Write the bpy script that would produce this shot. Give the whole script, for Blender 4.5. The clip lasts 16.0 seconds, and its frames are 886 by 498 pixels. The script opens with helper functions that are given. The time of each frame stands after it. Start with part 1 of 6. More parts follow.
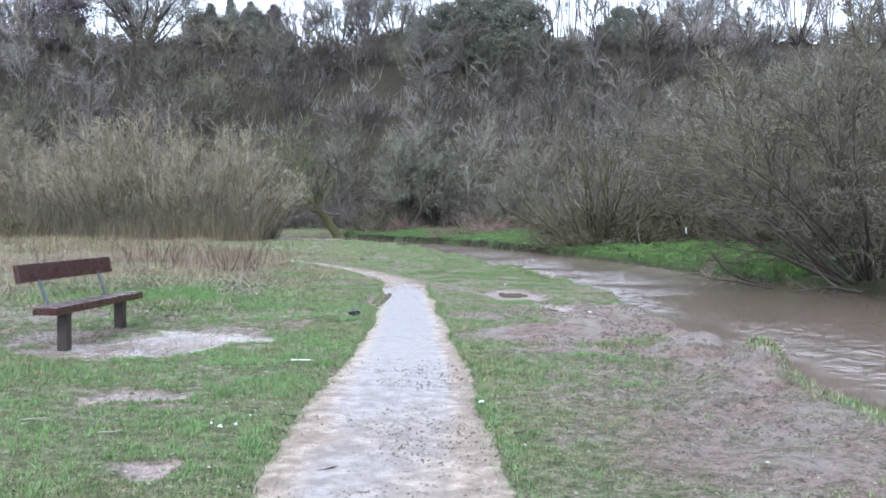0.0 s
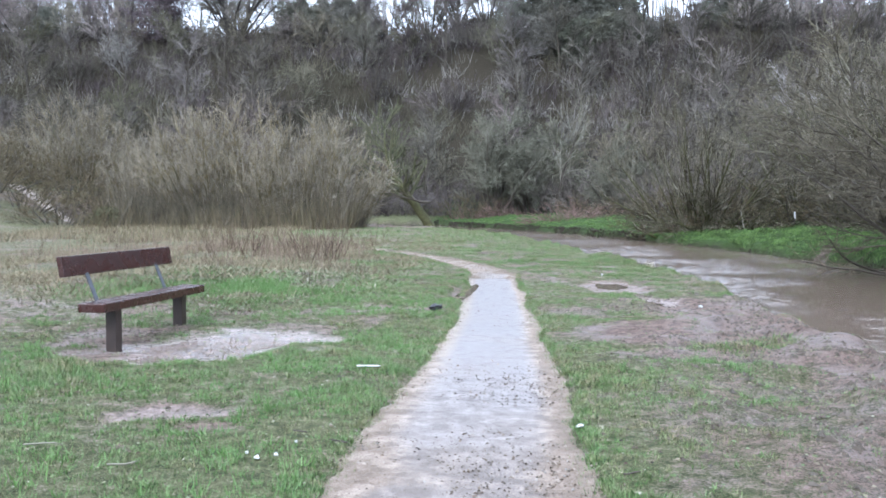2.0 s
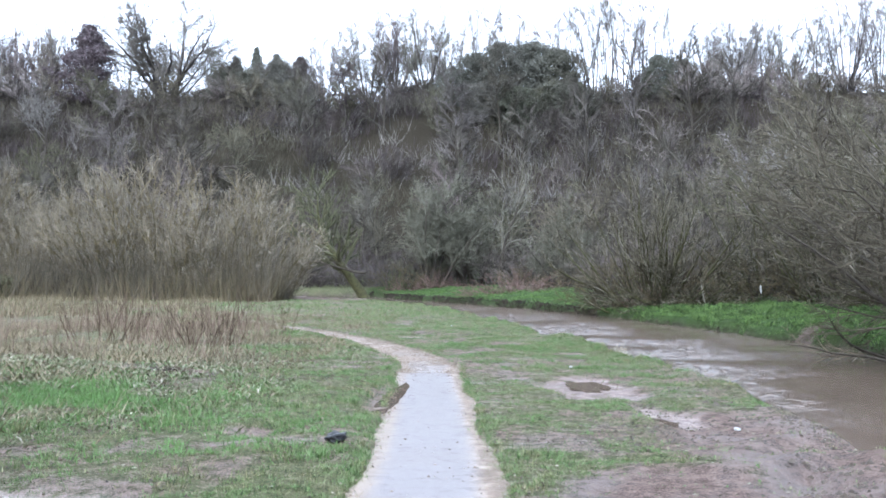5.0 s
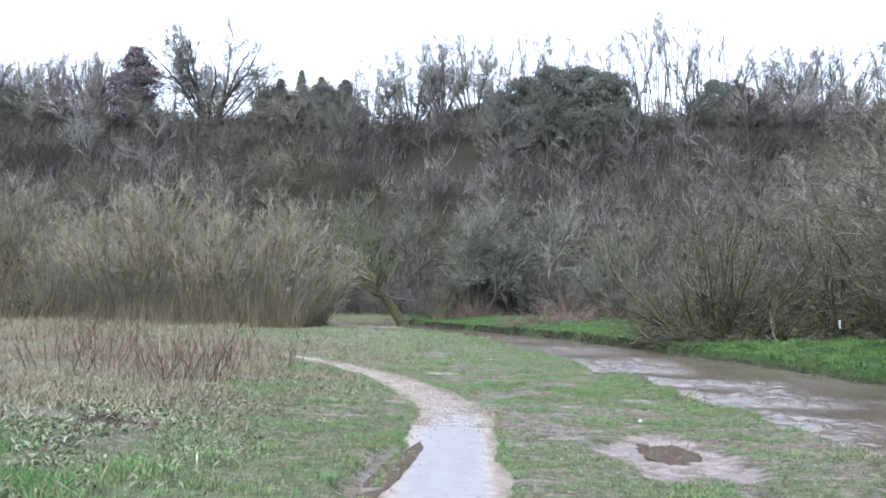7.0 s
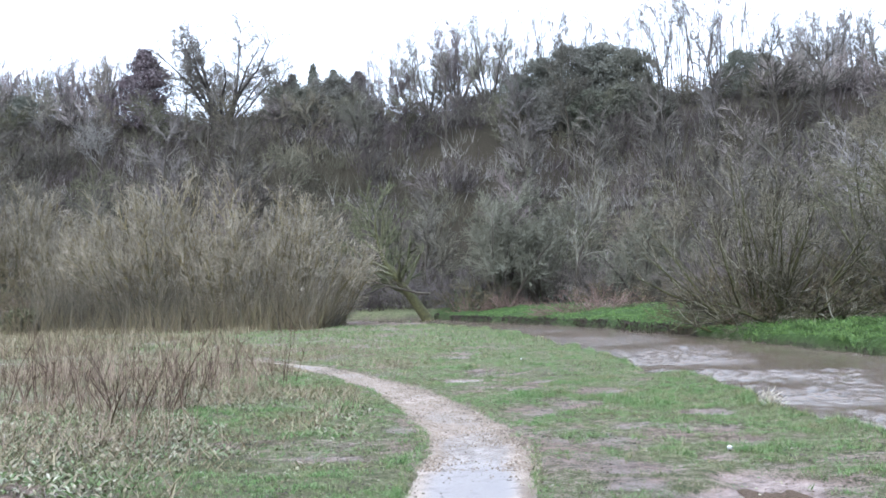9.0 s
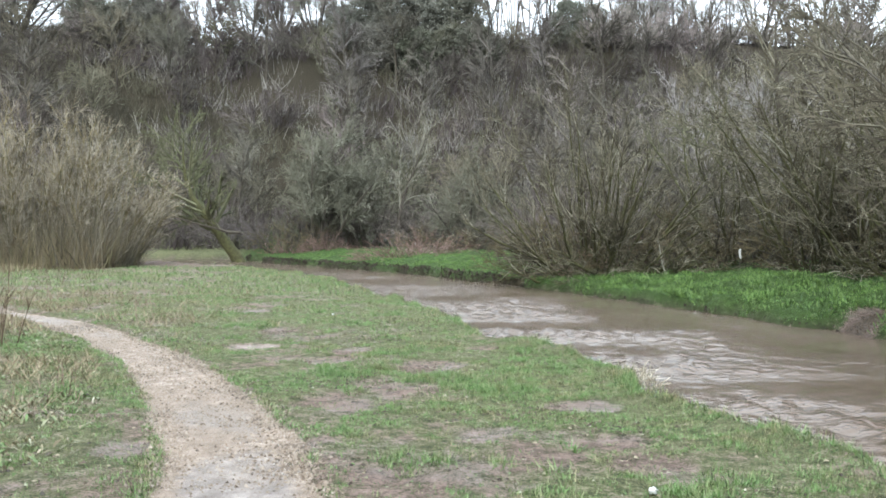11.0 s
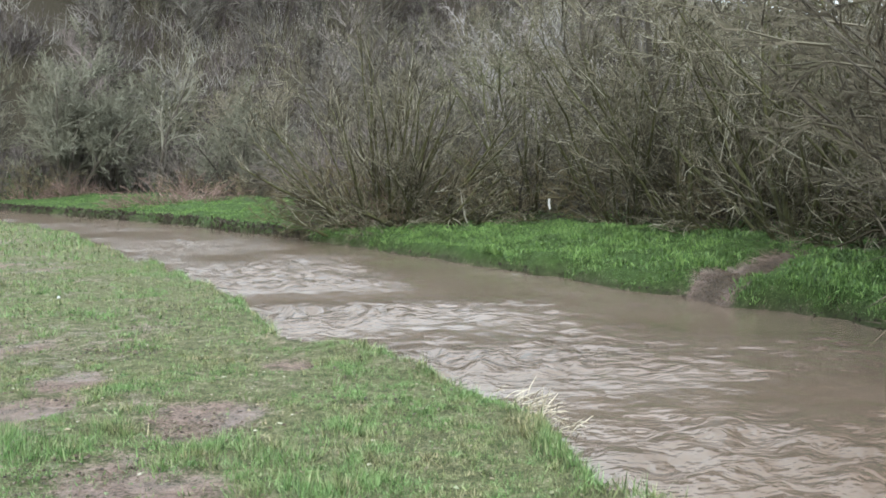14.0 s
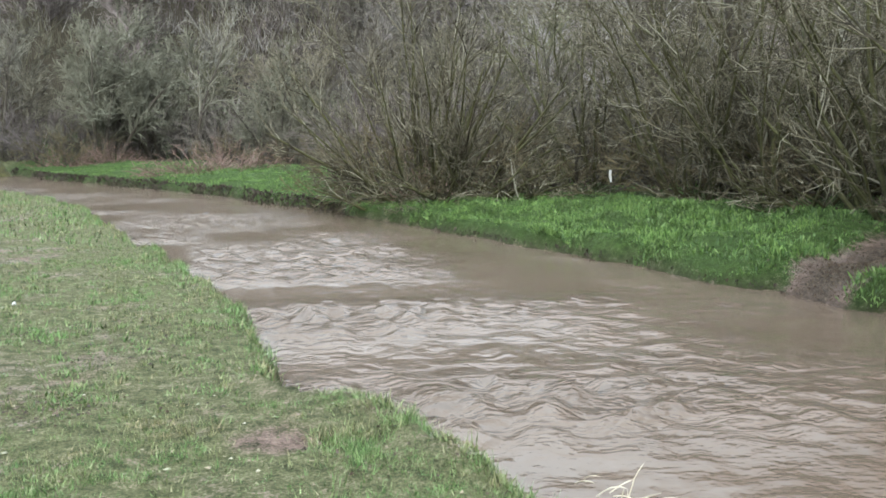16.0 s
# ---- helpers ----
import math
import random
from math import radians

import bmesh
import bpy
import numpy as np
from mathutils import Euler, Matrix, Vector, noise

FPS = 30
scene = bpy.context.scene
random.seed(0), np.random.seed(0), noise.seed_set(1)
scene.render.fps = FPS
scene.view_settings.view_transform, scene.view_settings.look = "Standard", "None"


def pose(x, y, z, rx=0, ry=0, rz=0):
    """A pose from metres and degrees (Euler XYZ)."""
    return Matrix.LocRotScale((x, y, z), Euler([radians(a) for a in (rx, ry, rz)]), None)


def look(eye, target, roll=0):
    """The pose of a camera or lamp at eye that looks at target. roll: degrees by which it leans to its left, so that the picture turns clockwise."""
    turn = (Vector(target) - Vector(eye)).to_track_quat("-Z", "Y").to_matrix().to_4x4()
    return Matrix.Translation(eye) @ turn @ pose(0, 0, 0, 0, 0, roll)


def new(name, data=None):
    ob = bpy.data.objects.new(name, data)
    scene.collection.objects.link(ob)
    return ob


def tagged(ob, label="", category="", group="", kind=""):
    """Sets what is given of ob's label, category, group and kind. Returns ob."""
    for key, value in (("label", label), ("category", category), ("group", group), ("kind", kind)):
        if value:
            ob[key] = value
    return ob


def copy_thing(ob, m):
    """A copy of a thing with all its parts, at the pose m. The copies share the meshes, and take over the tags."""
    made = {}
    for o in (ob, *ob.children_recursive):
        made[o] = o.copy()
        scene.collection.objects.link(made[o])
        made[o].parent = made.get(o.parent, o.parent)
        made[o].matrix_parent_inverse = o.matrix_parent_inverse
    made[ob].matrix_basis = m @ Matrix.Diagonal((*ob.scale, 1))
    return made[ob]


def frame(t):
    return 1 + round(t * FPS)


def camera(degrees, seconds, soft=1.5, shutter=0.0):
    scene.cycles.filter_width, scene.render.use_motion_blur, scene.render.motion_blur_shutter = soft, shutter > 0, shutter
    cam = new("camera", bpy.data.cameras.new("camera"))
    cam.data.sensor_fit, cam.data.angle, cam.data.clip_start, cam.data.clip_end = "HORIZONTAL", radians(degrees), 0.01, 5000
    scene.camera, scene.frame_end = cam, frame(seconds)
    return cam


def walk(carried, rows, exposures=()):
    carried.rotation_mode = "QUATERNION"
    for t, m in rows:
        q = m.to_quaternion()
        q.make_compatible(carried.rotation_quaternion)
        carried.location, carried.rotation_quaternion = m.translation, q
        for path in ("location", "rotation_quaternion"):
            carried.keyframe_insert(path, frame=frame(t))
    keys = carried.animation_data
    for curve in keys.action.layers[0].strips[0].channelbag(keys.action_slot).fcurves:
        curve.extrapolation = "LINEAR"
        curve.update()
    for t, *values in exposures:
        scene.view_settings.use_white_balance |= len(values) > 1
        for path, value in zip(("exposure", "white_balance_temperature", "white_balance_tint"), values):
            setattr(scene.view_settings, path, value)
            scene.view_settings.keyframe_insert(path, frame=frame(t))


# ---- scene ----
cam = camera(51.0, 16.0, soft=1.7)
PATH = [
    (0, (0.056, -0.108, 1.317), (0.043, 1.891, 1.248), 0.5),
    (0.5, (0.027, 0.132, 1.279), (-0.129, 2.126, 1.226), -1.1),
    (1, (0.008, 0.219, 1.283), (-0.147, 2.21, 1.176), -1.8),
    (1.5, (0.018, 0.487, 1.27), (-0.086, 2.479, 1.12), -0.9),
    (2, (0.066, 1.092, 1.282), (-0.144, 3.078, 1.185), 0.0),
    (2.5, (0.052, 1.663, 1.281), (-0.213, 3.646, 1.293), -0.9),
    (3, (0.077, 2.292, 1.277), (-0.117, 4.283, 1.298), -0.4),
    (3.5, (0.033, 2.964, 1.26), (-0.155, 4.955, 1.254), 0.7),
    (4, (-0.022, 3.636, 1.241), (-0.164, 5.63, 1.191), -1.4),
    (4.5, (-0.094, 4.322, 1.248), (-0.237, 6.314, 1.144), 1.4),
    (5, (-0.104, 5.011, 1.271), (-0.184, 7.009, 1.327), 0.4),
    (5.2, (-0.094, 5.27, 1.263), (-0.165, 7.267, 1.364), -0.3),
    (7.3, (-0.072, 8.342, 1.204), (-0.268, 10.329, 1.321), 1.2),
    (7.5, (-0.078, 8.613, 1.231), (-0.271, 10.6, 1.347), -1.0),
    (8, (-0.133, 9.245, 1.235), (-0.365, 11.227, 1.365), -0.2),
    (8.2, (-0.129, 9.488, 1.247), (-0.354, 11.472, 1.377), -1.7),
    (10.3, (-0.263, 12.484, 1.251), (-0.462, 14.473, 1.295), 0.6),
    (10.5, (-0.239, 12.852, 1.242), (-0.353, 14.848, 1.28), 0.2),
    (11, (-0.19, 13.663, 1.22), (-0.04, 15.657, 1.195), 0.5),
    (11.5, (-0.222, 14.185, 1.226), (0.15, 16.149, 1.156), 0.1),
    (12, (-0.203, 14.868, 1.218), (0.24, 16.815, 1.1), 1.5),
    (12.5, (-0.244, 15.49, 1.243), (0.199, 17.433, 1.08), 0.4),
    (13, (-0.191, 16.093, 1.272), (0.336, 18.017, 1.13), -1.6),
    (13.5, (-0.132, 16.646, 1.3), (0.454, 18.555, 1.179), 1.5),
    (14, (-0.001, 17.19, 1.318), (0.627, 19.083, 1.177), 0.8),
    (14.5, (0.187, 17.752, 1.397), (0.697, 19.673, 1.17), 2.1),
    (15, (0.334, 18.287, 1.444), (0.854, 20.197, 1.164), -0.9),
    (15.5, (0.5, 18.813, 1.424), (1.075, 20.714, 1.181), -1.8),
    (16, (0.64, 19.352, 1.421), (1.174, 21.267, 1.204), 0.8),
]
walk(cam, [(t, look(eye, target, roll)) for t, eye, target, roll in PATH],
     [(0, 1.12, 5740, 10), (8.2, 1.14, 5760, 10), (10.4, 1.20, 6160, 6), (11, 1.20, 6420, 4), (16, 1.21, 6500, 3)])

# ---- world, sun, exposure ----
world = bpy.data.worlds.new("overcast_sky")
scene.world = world
world.use_nodes = True
wn = world.node_tree.nodes
wl = world.node_tree.links
wn.clear()
sky = wn.new("ShaderNodeTexSky")
sky.sky_type = "NISHITA"
sky.sun_disc = False
sky.sun_elevation = radians(35)
sky.sun_rotation = radians(200)
grey = wn.new("ShaderNodeHueSaturation")
grey.inputs["Saturation"].default_value = 0.25
cloud = wn.new("ShaderNodeMix")
cloud.data_type = "RGBA"
cloud.inputs["Factor"].default_value = 0.82
cloud.inputs["B"].default_value = (14.0, 15.4, 17.5, 1)
back = wn.new("ShaderNodeBackground")
back.inputs["Strength"].default_value = 0.132
wout = wn.new("ShaderNodeOutputWorld")
wl.new(sky.outputs["Color"], grey.inputs["Color"])
wl.new(grey.outputs["Color"], cloud.inputs["A"])
# an overcast sky is brightest overhead and about a third as bright at the horizon
where = wn.new("ShaderNodeTexCoord")
parts = wn.new("ShaderNodeSeparateXYZ")
dome = wn.new("ShaderNodeMapRange")
for key, value in (("From Min", 0.0), ("From Max", 1.0), ("To Min", 0.45), ("To Max", 1.27)):
    dome.inputs[key].default_value = value
shade = wn.new("ShaderNodeVectorMath")
shade.operation = "SCALE"
wl.new(where.outputs["Generated"], parts.inputs[0])
wl.new(parts.outputs["Z"], dome.inputs["Value"])
wl.new(cloud.outputs["Result"], shade.inputs[0])
wl.new(dome.outputs["Result"], shade.inputs["Scale"])
wl.new(shade.outputs["Vector"], back.inputs["Color"])
wl.new(back.outputs["Background"], wout.inputs["Surface"])

sun_data = bpy.data.lights.new("sun", "SUN")
sun_data.energy = 1.5
sun_data.angle = radians(25)
sun_data.color = (1.0, 0.98, 0.95)
sun = new("sun", sun_data)
sun.matrix_world = look((0, 0, 28), (14, 38, 0))

# ---- materials ----


def nodes_of(name):
    m = bpy.data.materials.new(name)
    m.use_nodes = True
    t = m.node_tree
    return m, t, t.nodes["Principled BSDF"]


def add(tree, kind, **sets):
    n = tree.nodes.new(kind)
    for key, value in sets.items():
        n.inputs[key].default_value = value
    return n


def noise_at(tree, scale, detail=4.0, rough=0.6, coords=None, distortion=0.0):
    n = add(tree, "ShaderNodeTexNoise", Scale=scale, Detail=detail, Roughness=rough, Distortion=distortion)
    if coords is None:
        coords = tree.nodes.new("ShaderNodeTexCoord").outputs["Object"]
    tree.links.new(coords, n.inputs["Vector"])
    return n.outputs["Fac"]


def ramp(tree, fac, stops):
    n = tree.nodes.new("ShaderNodeValToRGB")
    while len(n.color_ramp.elements) < len(stops):
        n.color_ramp.elements.new(0.5)
    for e, (at, c) in zip(n.color_ramp.elements, stops):
        e.position = at
        e.color = (*c, 1) if len(c) == 3 else c
    tree.links.new(fac, n.inputs["Fac"])
    return n.outputs["Color"]


def level(tree, fac, lo, hi, a=0.0, b=1.0):
    n = add(tree, "ShaderNodeMapRange", **{"From Min": lo, "From Max": hi, "To Min": a, "To Max": b})
    tree.links.new(fac, n.inputs["Value"])
    return n.outputs["Result"]


def mixed(tree, fac, a, b, blend="MIX"):
    n = tree.nodes.new("ShaderNodeMix")
    n.data_type = "RGBA"
    n.blend_type = blend
    for sock, v in (("Factor", fac), ("A", a), ("B", b)):
        if isinstance(v, (int, float)):
            n.inputs[sock].default_value = v
        elif isinstance(v, tuple):
            n.inputs[sock].default_value = (*v, 1)
        else:
            tree.links.new(v, n.inputs[sock])
    return n.outputs["Result"]


def calc(tree, op, a, b=0.0):
    n = tree.nodes.new("ShaderNodeMath")
    n.operation = op
    for k, v in enumerate((a, b)):
        if isinstance(v, (int, float)):
            n.inputs[k].default_value = v
        else:
            tree.links.new(v, n.inputs[k])
    return n.outputs[0]


def bumped(tree, bsdf, height, strength, distance):
    n = add(tree, "ShaderNodeBump", Strength=strength, Distance=distance)
    tree.links.new(height, n.inputs["Height"])
    tree.links.new(n.outputs["Normal"], bsdf.inputs["Normal"])


def attribute(tree, name):
    n = tree.nodes.new("ShaderNodeAttribute")
    n.attribute_name = name
    return n.outputs["Fac"]


def speckled(name, dark, light, scale, rough=0.8, fine=None, bump=0.3, dist=0.01, spec=0.3):
    """Two scales of noise between two colours, with fine relief."""
    m, t, b = nodes_of(name)
    big = noise_at(t, scale, 5)
    small = noise_at(t, fine or scale * 9, 3)
    both = calc(t, "ADD", calc(t, "MULTIPLY", big, 0.6), calc(t, "MULTIPLY", small, 0.4))
    t.links.new(ramp(t, both, [(0.33, dark), (0.67, light)]), b.inputs["Base Color"])
    b.inputs["Roughness"].default_value = rough
    b.inputs["Specular IOR Level"].default_value = spec
    bumped(t, b, both, bump, dist)
    return m


def islands(name, colours, rough=0.6, thin=0.0, spec=0.25, patch=0.7, low=0.72, each=0.0):
    """Each loose piece takes one colour of a row of colours; each makes whole plants lighter, darker, redder or greener."""
    m, t, b = nodes_of(name)
    g = t.nodes.new("ShaderNodeNewGeometry")
    stops = [(k / max(1, len(colours) - 1), c) for k, c in enumerate(colours)]
    base = ramp(t, g.outputs["Random Per Island"], stops)
    wide = noise_at(t, patch, 3)
    if each:
        who = t.nodes.new("ShaderNodeObjectInfo").outputs["Random"]
        hi, lo = 1 + each, 1 - each
        tint = ramp(t, who, [(0.0, (lo, lo * 0.98, lo * 0.94)), (0.2, (1.0, 1.04, 0.9)), (0.4, (lo * 1.25, lo * 1.15, lo * 1.22)), (0.6, (hi, hi, hi * 1.02)), (0.8, (0.9, 0.92, 0.84)), (1.0, (hi * 0.95, hi * 0.88, hi * 0.9))])
        base = mixed(t, 1.0, base, tint, "MULTIPLY")
    t.links.new(mixed(t, 1.0, base, ramp(t, wide, [(0.3, (low, low, low)), (0.7, (1.18, 1.18, 1.18))]), "MULTIPLY"), b.inputs["Base Color"])
    b.inputs["Roughness"].default_value = rough
    b.inputs["Specular IOR Level"].default_value = spec
    b.inputs["Transmission Weight"].default_value = thin
    return m


def ground_material():
    m, t, b = nodes_of("meadow_turf_and_mud")
    mud_at, wood_at, lush_at = attribute(t, "mud"), attribute(t, "wood"), attribute(t, "lush")
    n1, n2, n3 = noise_at(t, 1.3, 5), noise_at(t, 9.0, 6, 0.7), noise_at(t, 60.0, 5, 0.75)
    wide, mid, fine = level(t, n1, 0.3, 0.7), level(t, n2, 0.3, 0.7), level(t, n3, 0.3, 0.7)
    both = calc(t, "ADD", calc(t, "MULTIPLY", mid, 0.45), calc(t, "MULTIPLY", fine, 0.55))
    turf = ramp(t, both, [(0.15, (0.014, 0.016, 0.008)), (0.4, (0.068, 0.074, 0.036)), (0.66, (0.15, 0.15, 0.08)), (0.92, (0.30, 0.265, 0.175))])
    turf = mixed(t, level(t, n1, 0.5, 0.75, 0.0, 0.3), turf, ramp(t, fine, [(0.1, (0.032, 0.027, 0.017)), (0.9, (0.128, 0.115, 0.064))]))
    rich = ramp(t, both, [(0.2, (0.012, 0.022, 0.006)), (0.6, (0.032, 0.064, 0.013)), (0.9, (0.058, 0.109, 0.022))])
    turf = mixed(t, lush_at, turf, rich)
    dry = ramp(t, both, [(0.15, (0.029, 0.024, 0.014)), (0.5, (0.096, 0.083, 0.048)), (0.9, (0.205, 0.17, 0.106))])
    turf = mixed(t, calc(t, "MULTIPLY", attribute(t, "dry"), level(t, n2, 0.35, 0.6, 0.3, 1.0)), turf, dry)
    mud = ramp(t, both, [(0.14, (0.026, 0.018, 0.015)), (0.36, (0.10, 0.071, 0.06)), (0.62, (0.198, 0.141, 0.118)), (0.92, (0.31, 0.238, 0.204))])
    mud = mixed(t, level(t, wide, 0.5, 1.0, 0.0, 0.5), mud, (0.13, 0.10, 0.088))
    edge = calc(t, "ADD", mud_at, calc(t, "MULTIPLY", calc(t, "SUBTRACT", both, 0.5), 1.5))
    edge = calc(t, "ADD", edge, calc(t, "MULTIPLY", calc(t, "SUBTRACT", noise_at(t, 3.6, 4, 0.65), 0.5), 0.8))
    cover = level(t, edge, 0.28, 0.76)
    slick = level(t, calc(t, "ADD", attribute(t, "wet"), calc(t, "MULTIPLY", calc(t, "SUBTRACT", mid, 0.5), 0.25)), 0.2, 0.8)
    col = mixed(t, cover, turf, mud)
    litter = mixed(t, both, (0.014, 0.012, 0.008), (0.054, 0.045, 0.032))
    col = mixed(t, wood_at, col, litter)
    t.links.new(col, b.inputs["Base Color"])
    wet = calc(t, "MULTIPLY", cover, level(t, wide, 0.3, 0.8))
    t.links.new(level(t, calc(t, "MAXIMUM", calc(t, "MULTIPLY", wet, 0.45), slick), 0.0, 1.0, 0.85, 0.17), b.inputs["Roughness"])
    t.links.new(level(t, calc(t, "MAXIMUM", calc(t, "SUBTRACT", calc(t, "MULTIPLY", wet, 0.35), wood_at), slick), 0.0, 1.0, 0.08, 0.9), b.inputs["Specular IOR Level"])
    bump = add(t, "ShaderNodeBump", Distance=0.05)
    t.links.new(level(t, slick, 0.0, 1.0, 0.8, 0.13), bump.inputs["Strength"])
    t.links.new(both, bump.inputs["Height"])
    t.links.new(bump.outputs["Normal"], b.inputs["Normal"])
    return m


def path_material():
    m, t, b = nodes_of("wet_trodden_limestone")
    n1, n2, n3 = noise_at(t, 0.8, 4), noise_at(t, 7.0, 6, 0.7), noise_at(t, 80.0, 5, 0.8)
    mid, fine = level(t, n2, 0.3, 0.7), level(t, n3, 0.28, 0.72)
    v = add(t, "ShaderNodeTexVoronoi", Scale=42.0)
    t.links.new(t.nodes.new("ShaderNodeTexCoord").outputs["Object"], v.inputs["Vector"])
    both = calc(t, "ADD", calc(t, "MULTIPLY", mid, 0.4), calc(t, "MULTIPLY", fine, 0.6))
    col = ramp(t, both, [(0.1, (0.034, 0.026, 0.021)), (0.3, (0.12, 0.096, 0.08)), (0.58, (0.205, 0.17, 0.146)), (0.92, (0.32, 0.275, 0.245))])
    col = mixed(t, level(t, n1, 0.4, 0.6, 0.1, 0.8), col, mixed(t, fine, (0.128, 0.096, 0.072), (0.25, 0.198, 0.157)))
    # darker wet stone, with the sky's lavender sheen put into its colour
    col = mixed(t, calc(t, "MULTIPLY", attribute(t, "wet"), 0.72), col, (0.142, 0.128, 0.132))
    rim = calc(t, "ADD", attribute(t, "rim"), calc(t, "MULTIPLY", calc(t, "SUBTRACT", both, 0.5), 1.0))
    grit = ramp(t, both, [(0.1, (0.05, 0.035, 0.025)), (0.4, (0.155, 0.113, 0.083)), (0.65, (0.235, 0.18, 0.138)), (0.95, (0.33, 0.265, 0.21))])
    col = mixed(t, level(t, rim, 0.3, 0.7), col, grit)
    t.links.new(col, b.inputs["Base Color"])
    wet_at = attribute(t, "wet")
    wet = level(t, calc(t, "ADD", wet_at, calc(t, "MULTIPLY", calc(t, "SUBTRACT", mid, 0.5), 1.0)), 0.2, 0.9)
    t.links.new(level(t, wet, 0.0, 1.0, 0.62, 0.33), b.inputs["Roughness"])
    t.links.new(level(t, wet, 0.0, 1.0, 0.26, 0.44), b.inputs["Specular IOR Level"])
    h = calc(t, "ADD", both, calc(t, "MULTIPLY", v.outputs["Distance"], 0.6))
    bump = add(t, "ShaderNodeBump", Distance=0.014)
    t.links.new(level(t, wet, 0.0, 1.0, 0.9, 0.2), bump.inputs["Strength"])
    t.links.new(h, bump.inputs["Height"])
    t.links.new(bump.outputs["Normal"], b.inputs["Normal"])
    return m


def water_material(name, deep, silt, rough, swell, stretch, chop=False):
    m, t, b = nodes_of(name)
    co = t.nodes.new("ShaderNodeTexCoord").outputs["Object"]
    mp = add(t, "ShaderNodeMapping", Rotation=(0, 0, radians(12)), Scale=stretch)
    t.links.new(co, mp.inputs["Vector"])
    n1 = noise_at(t, 0.7, 3, 0.5, mp.outputs["Vector"], 0.3)
    n2 = noise_at(t, 2.4, 3, 0.55, mp.outputs["Vector"], 0.15)
    n3 = noise_at(t, 11.0, 3, 0.6, mp.outputs["Vector"], 0.5)
    t.links.new(mixed(t, n1, deep, silt), b.inputs["Base Color"])
    b.inputs["Roughness"].default_value = rough
    b.inputs["IOR"].default_value = 1.33
    b.inputs["Specular IOR Level"].default_value = 0.5
    h = calc(t, "ADD", calc(t, "MULTIPLY", n1, 0.3), calc(t, "ADD", calc(t, "MULTIPLY", n2, 0.9), calc(t, "MULTIPLY", n3, 0.1)))
    if chop:
        h = calc(t, "MULTIPLY", h, attribute(t, "chop"))
    bumped(t, b, h, 1.0, swell)
    return m


def grass_material():
    """Blades of many shades, greener in some patches and strawy in others."""
    m, t, b = nodes_of("meadow_grass")
    pick = t.nodes.new("ShaderNodeNewGeometry").outputs["Random Per Island"]
    green = ramp(t, pick, [(0.0, (0.026, 0.048, 0.016)), (0.3, (0.075, 0.135, 0.043)), (0.7, (0.13, 0.208, 0.076)), (1.0, (0.18, 0.225, 0.11))])
    straw = ramp(t, pick, [(0.0, (0.02, 0.018, 0.011)), (0.35, (0.105, 0.118, 0.048)), (0.7, (0.19, 0.172, 0.095)), (1.0, (0.29, 0.24, 0.16))])
    where = calc(t, "ADD", calc(t, "MULTIPLY", noise_at(t, 0.9, 3), 0.45), calc(t, "MULTIPLY", noise_at(t, 5.5, 3), 0.55))
    col = mixed(t, level(t, where, 0.46, 0.6), green, straw)
    tuft = noise_at(t, 13.0, 2)
    col = mixed(t, 1.0, col, ramp(t, tuft, [(0.3, (0.55, 0.62, 0.5)), (0.5, (1.0, 1.0, 1.0)), (0.72, (1.3, 1.22, 1.25))]), "MULTIPLY")
    t.links.new(col, b.inputs["Base Color"])
    b.inputs["Roughness"].default_value = 0.5
    b.inputs["Specular IOR Level"].default_value = 0.2
    return m


TURF = ground_material()
LIMESTONE = path_material()
RIVER = water_material("silty_river_water", (0.066, 0.047, 0.034), (0.115, 0.085, 0.066), 0.15, 0.11, (1.1, 1.5, 1), True)
PUDDLE = water_material("puddle_water", (0.064, 0.045, 0.032), (0.096, 0.07, 0.054), 0.03, 0.0006, (1, 1, 1))
BARK = speckled("grey_brown_bark", (0.026, 0.022, 0.017), (0.077, 0.065, 0.05), 6.0, 0.85)
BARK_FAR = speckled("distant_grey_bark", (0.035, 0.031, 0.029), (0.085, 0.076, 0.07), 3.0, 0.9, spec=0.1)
# both crest twig colours are paled to hold the bright sky's veiling glare
TWIG_CREST = islands("glare_paled_hilltop_twigs", [(0.135, 0.123, 0.12), (0.198, 0.181, 0.173), (0.26, 0.242, 0.224)], 0.85, spec=0.1, each=0.22)
TWIG_MAUVE = islands("glare_paled_mauve_brown_twigs", [(0.147, 0.13, 0.121), (0.228, 0.204, 0.186), (0.296, 0.262, 0.236)], 0.85, spec=0.1, patch=0.4, each=0.22)
TWIG_DARK = islands("dark_river_willow_twigs", [(0.0325, 0.0274, 0.0196), (0.0689, 0.059, 0.0421), (0.114, 0.0998, 0.0749), (0.0568, 0.0524, 0.0319)], 0.75, spec=0.15)
BARK_MOSS = speckled("mossy_bark", (0.018, 0.017, 0.009), (0.082, 0.08, 0.03), 5.0, 0.9, bump=0.7, dist=0.03)
TWIG_WILLOW = islands("olive_willow_twigs", [(0.0784, 0.0619, 0.0256), (0.137, 0.107, 0.0484), (0.186, 0.151, 0.0789), (0.108, 0.0872, 0.0351)], 0.65)
TWIG_TIPS = islands("pale_willow_tips", [(0.106, 0.085, 0.056), (0.178, 0.150, 0.110), (0.275, 0.243, 0.194), (0.142, 0.117, 0.078)], 0.65, patch=0.35, low=0.6)
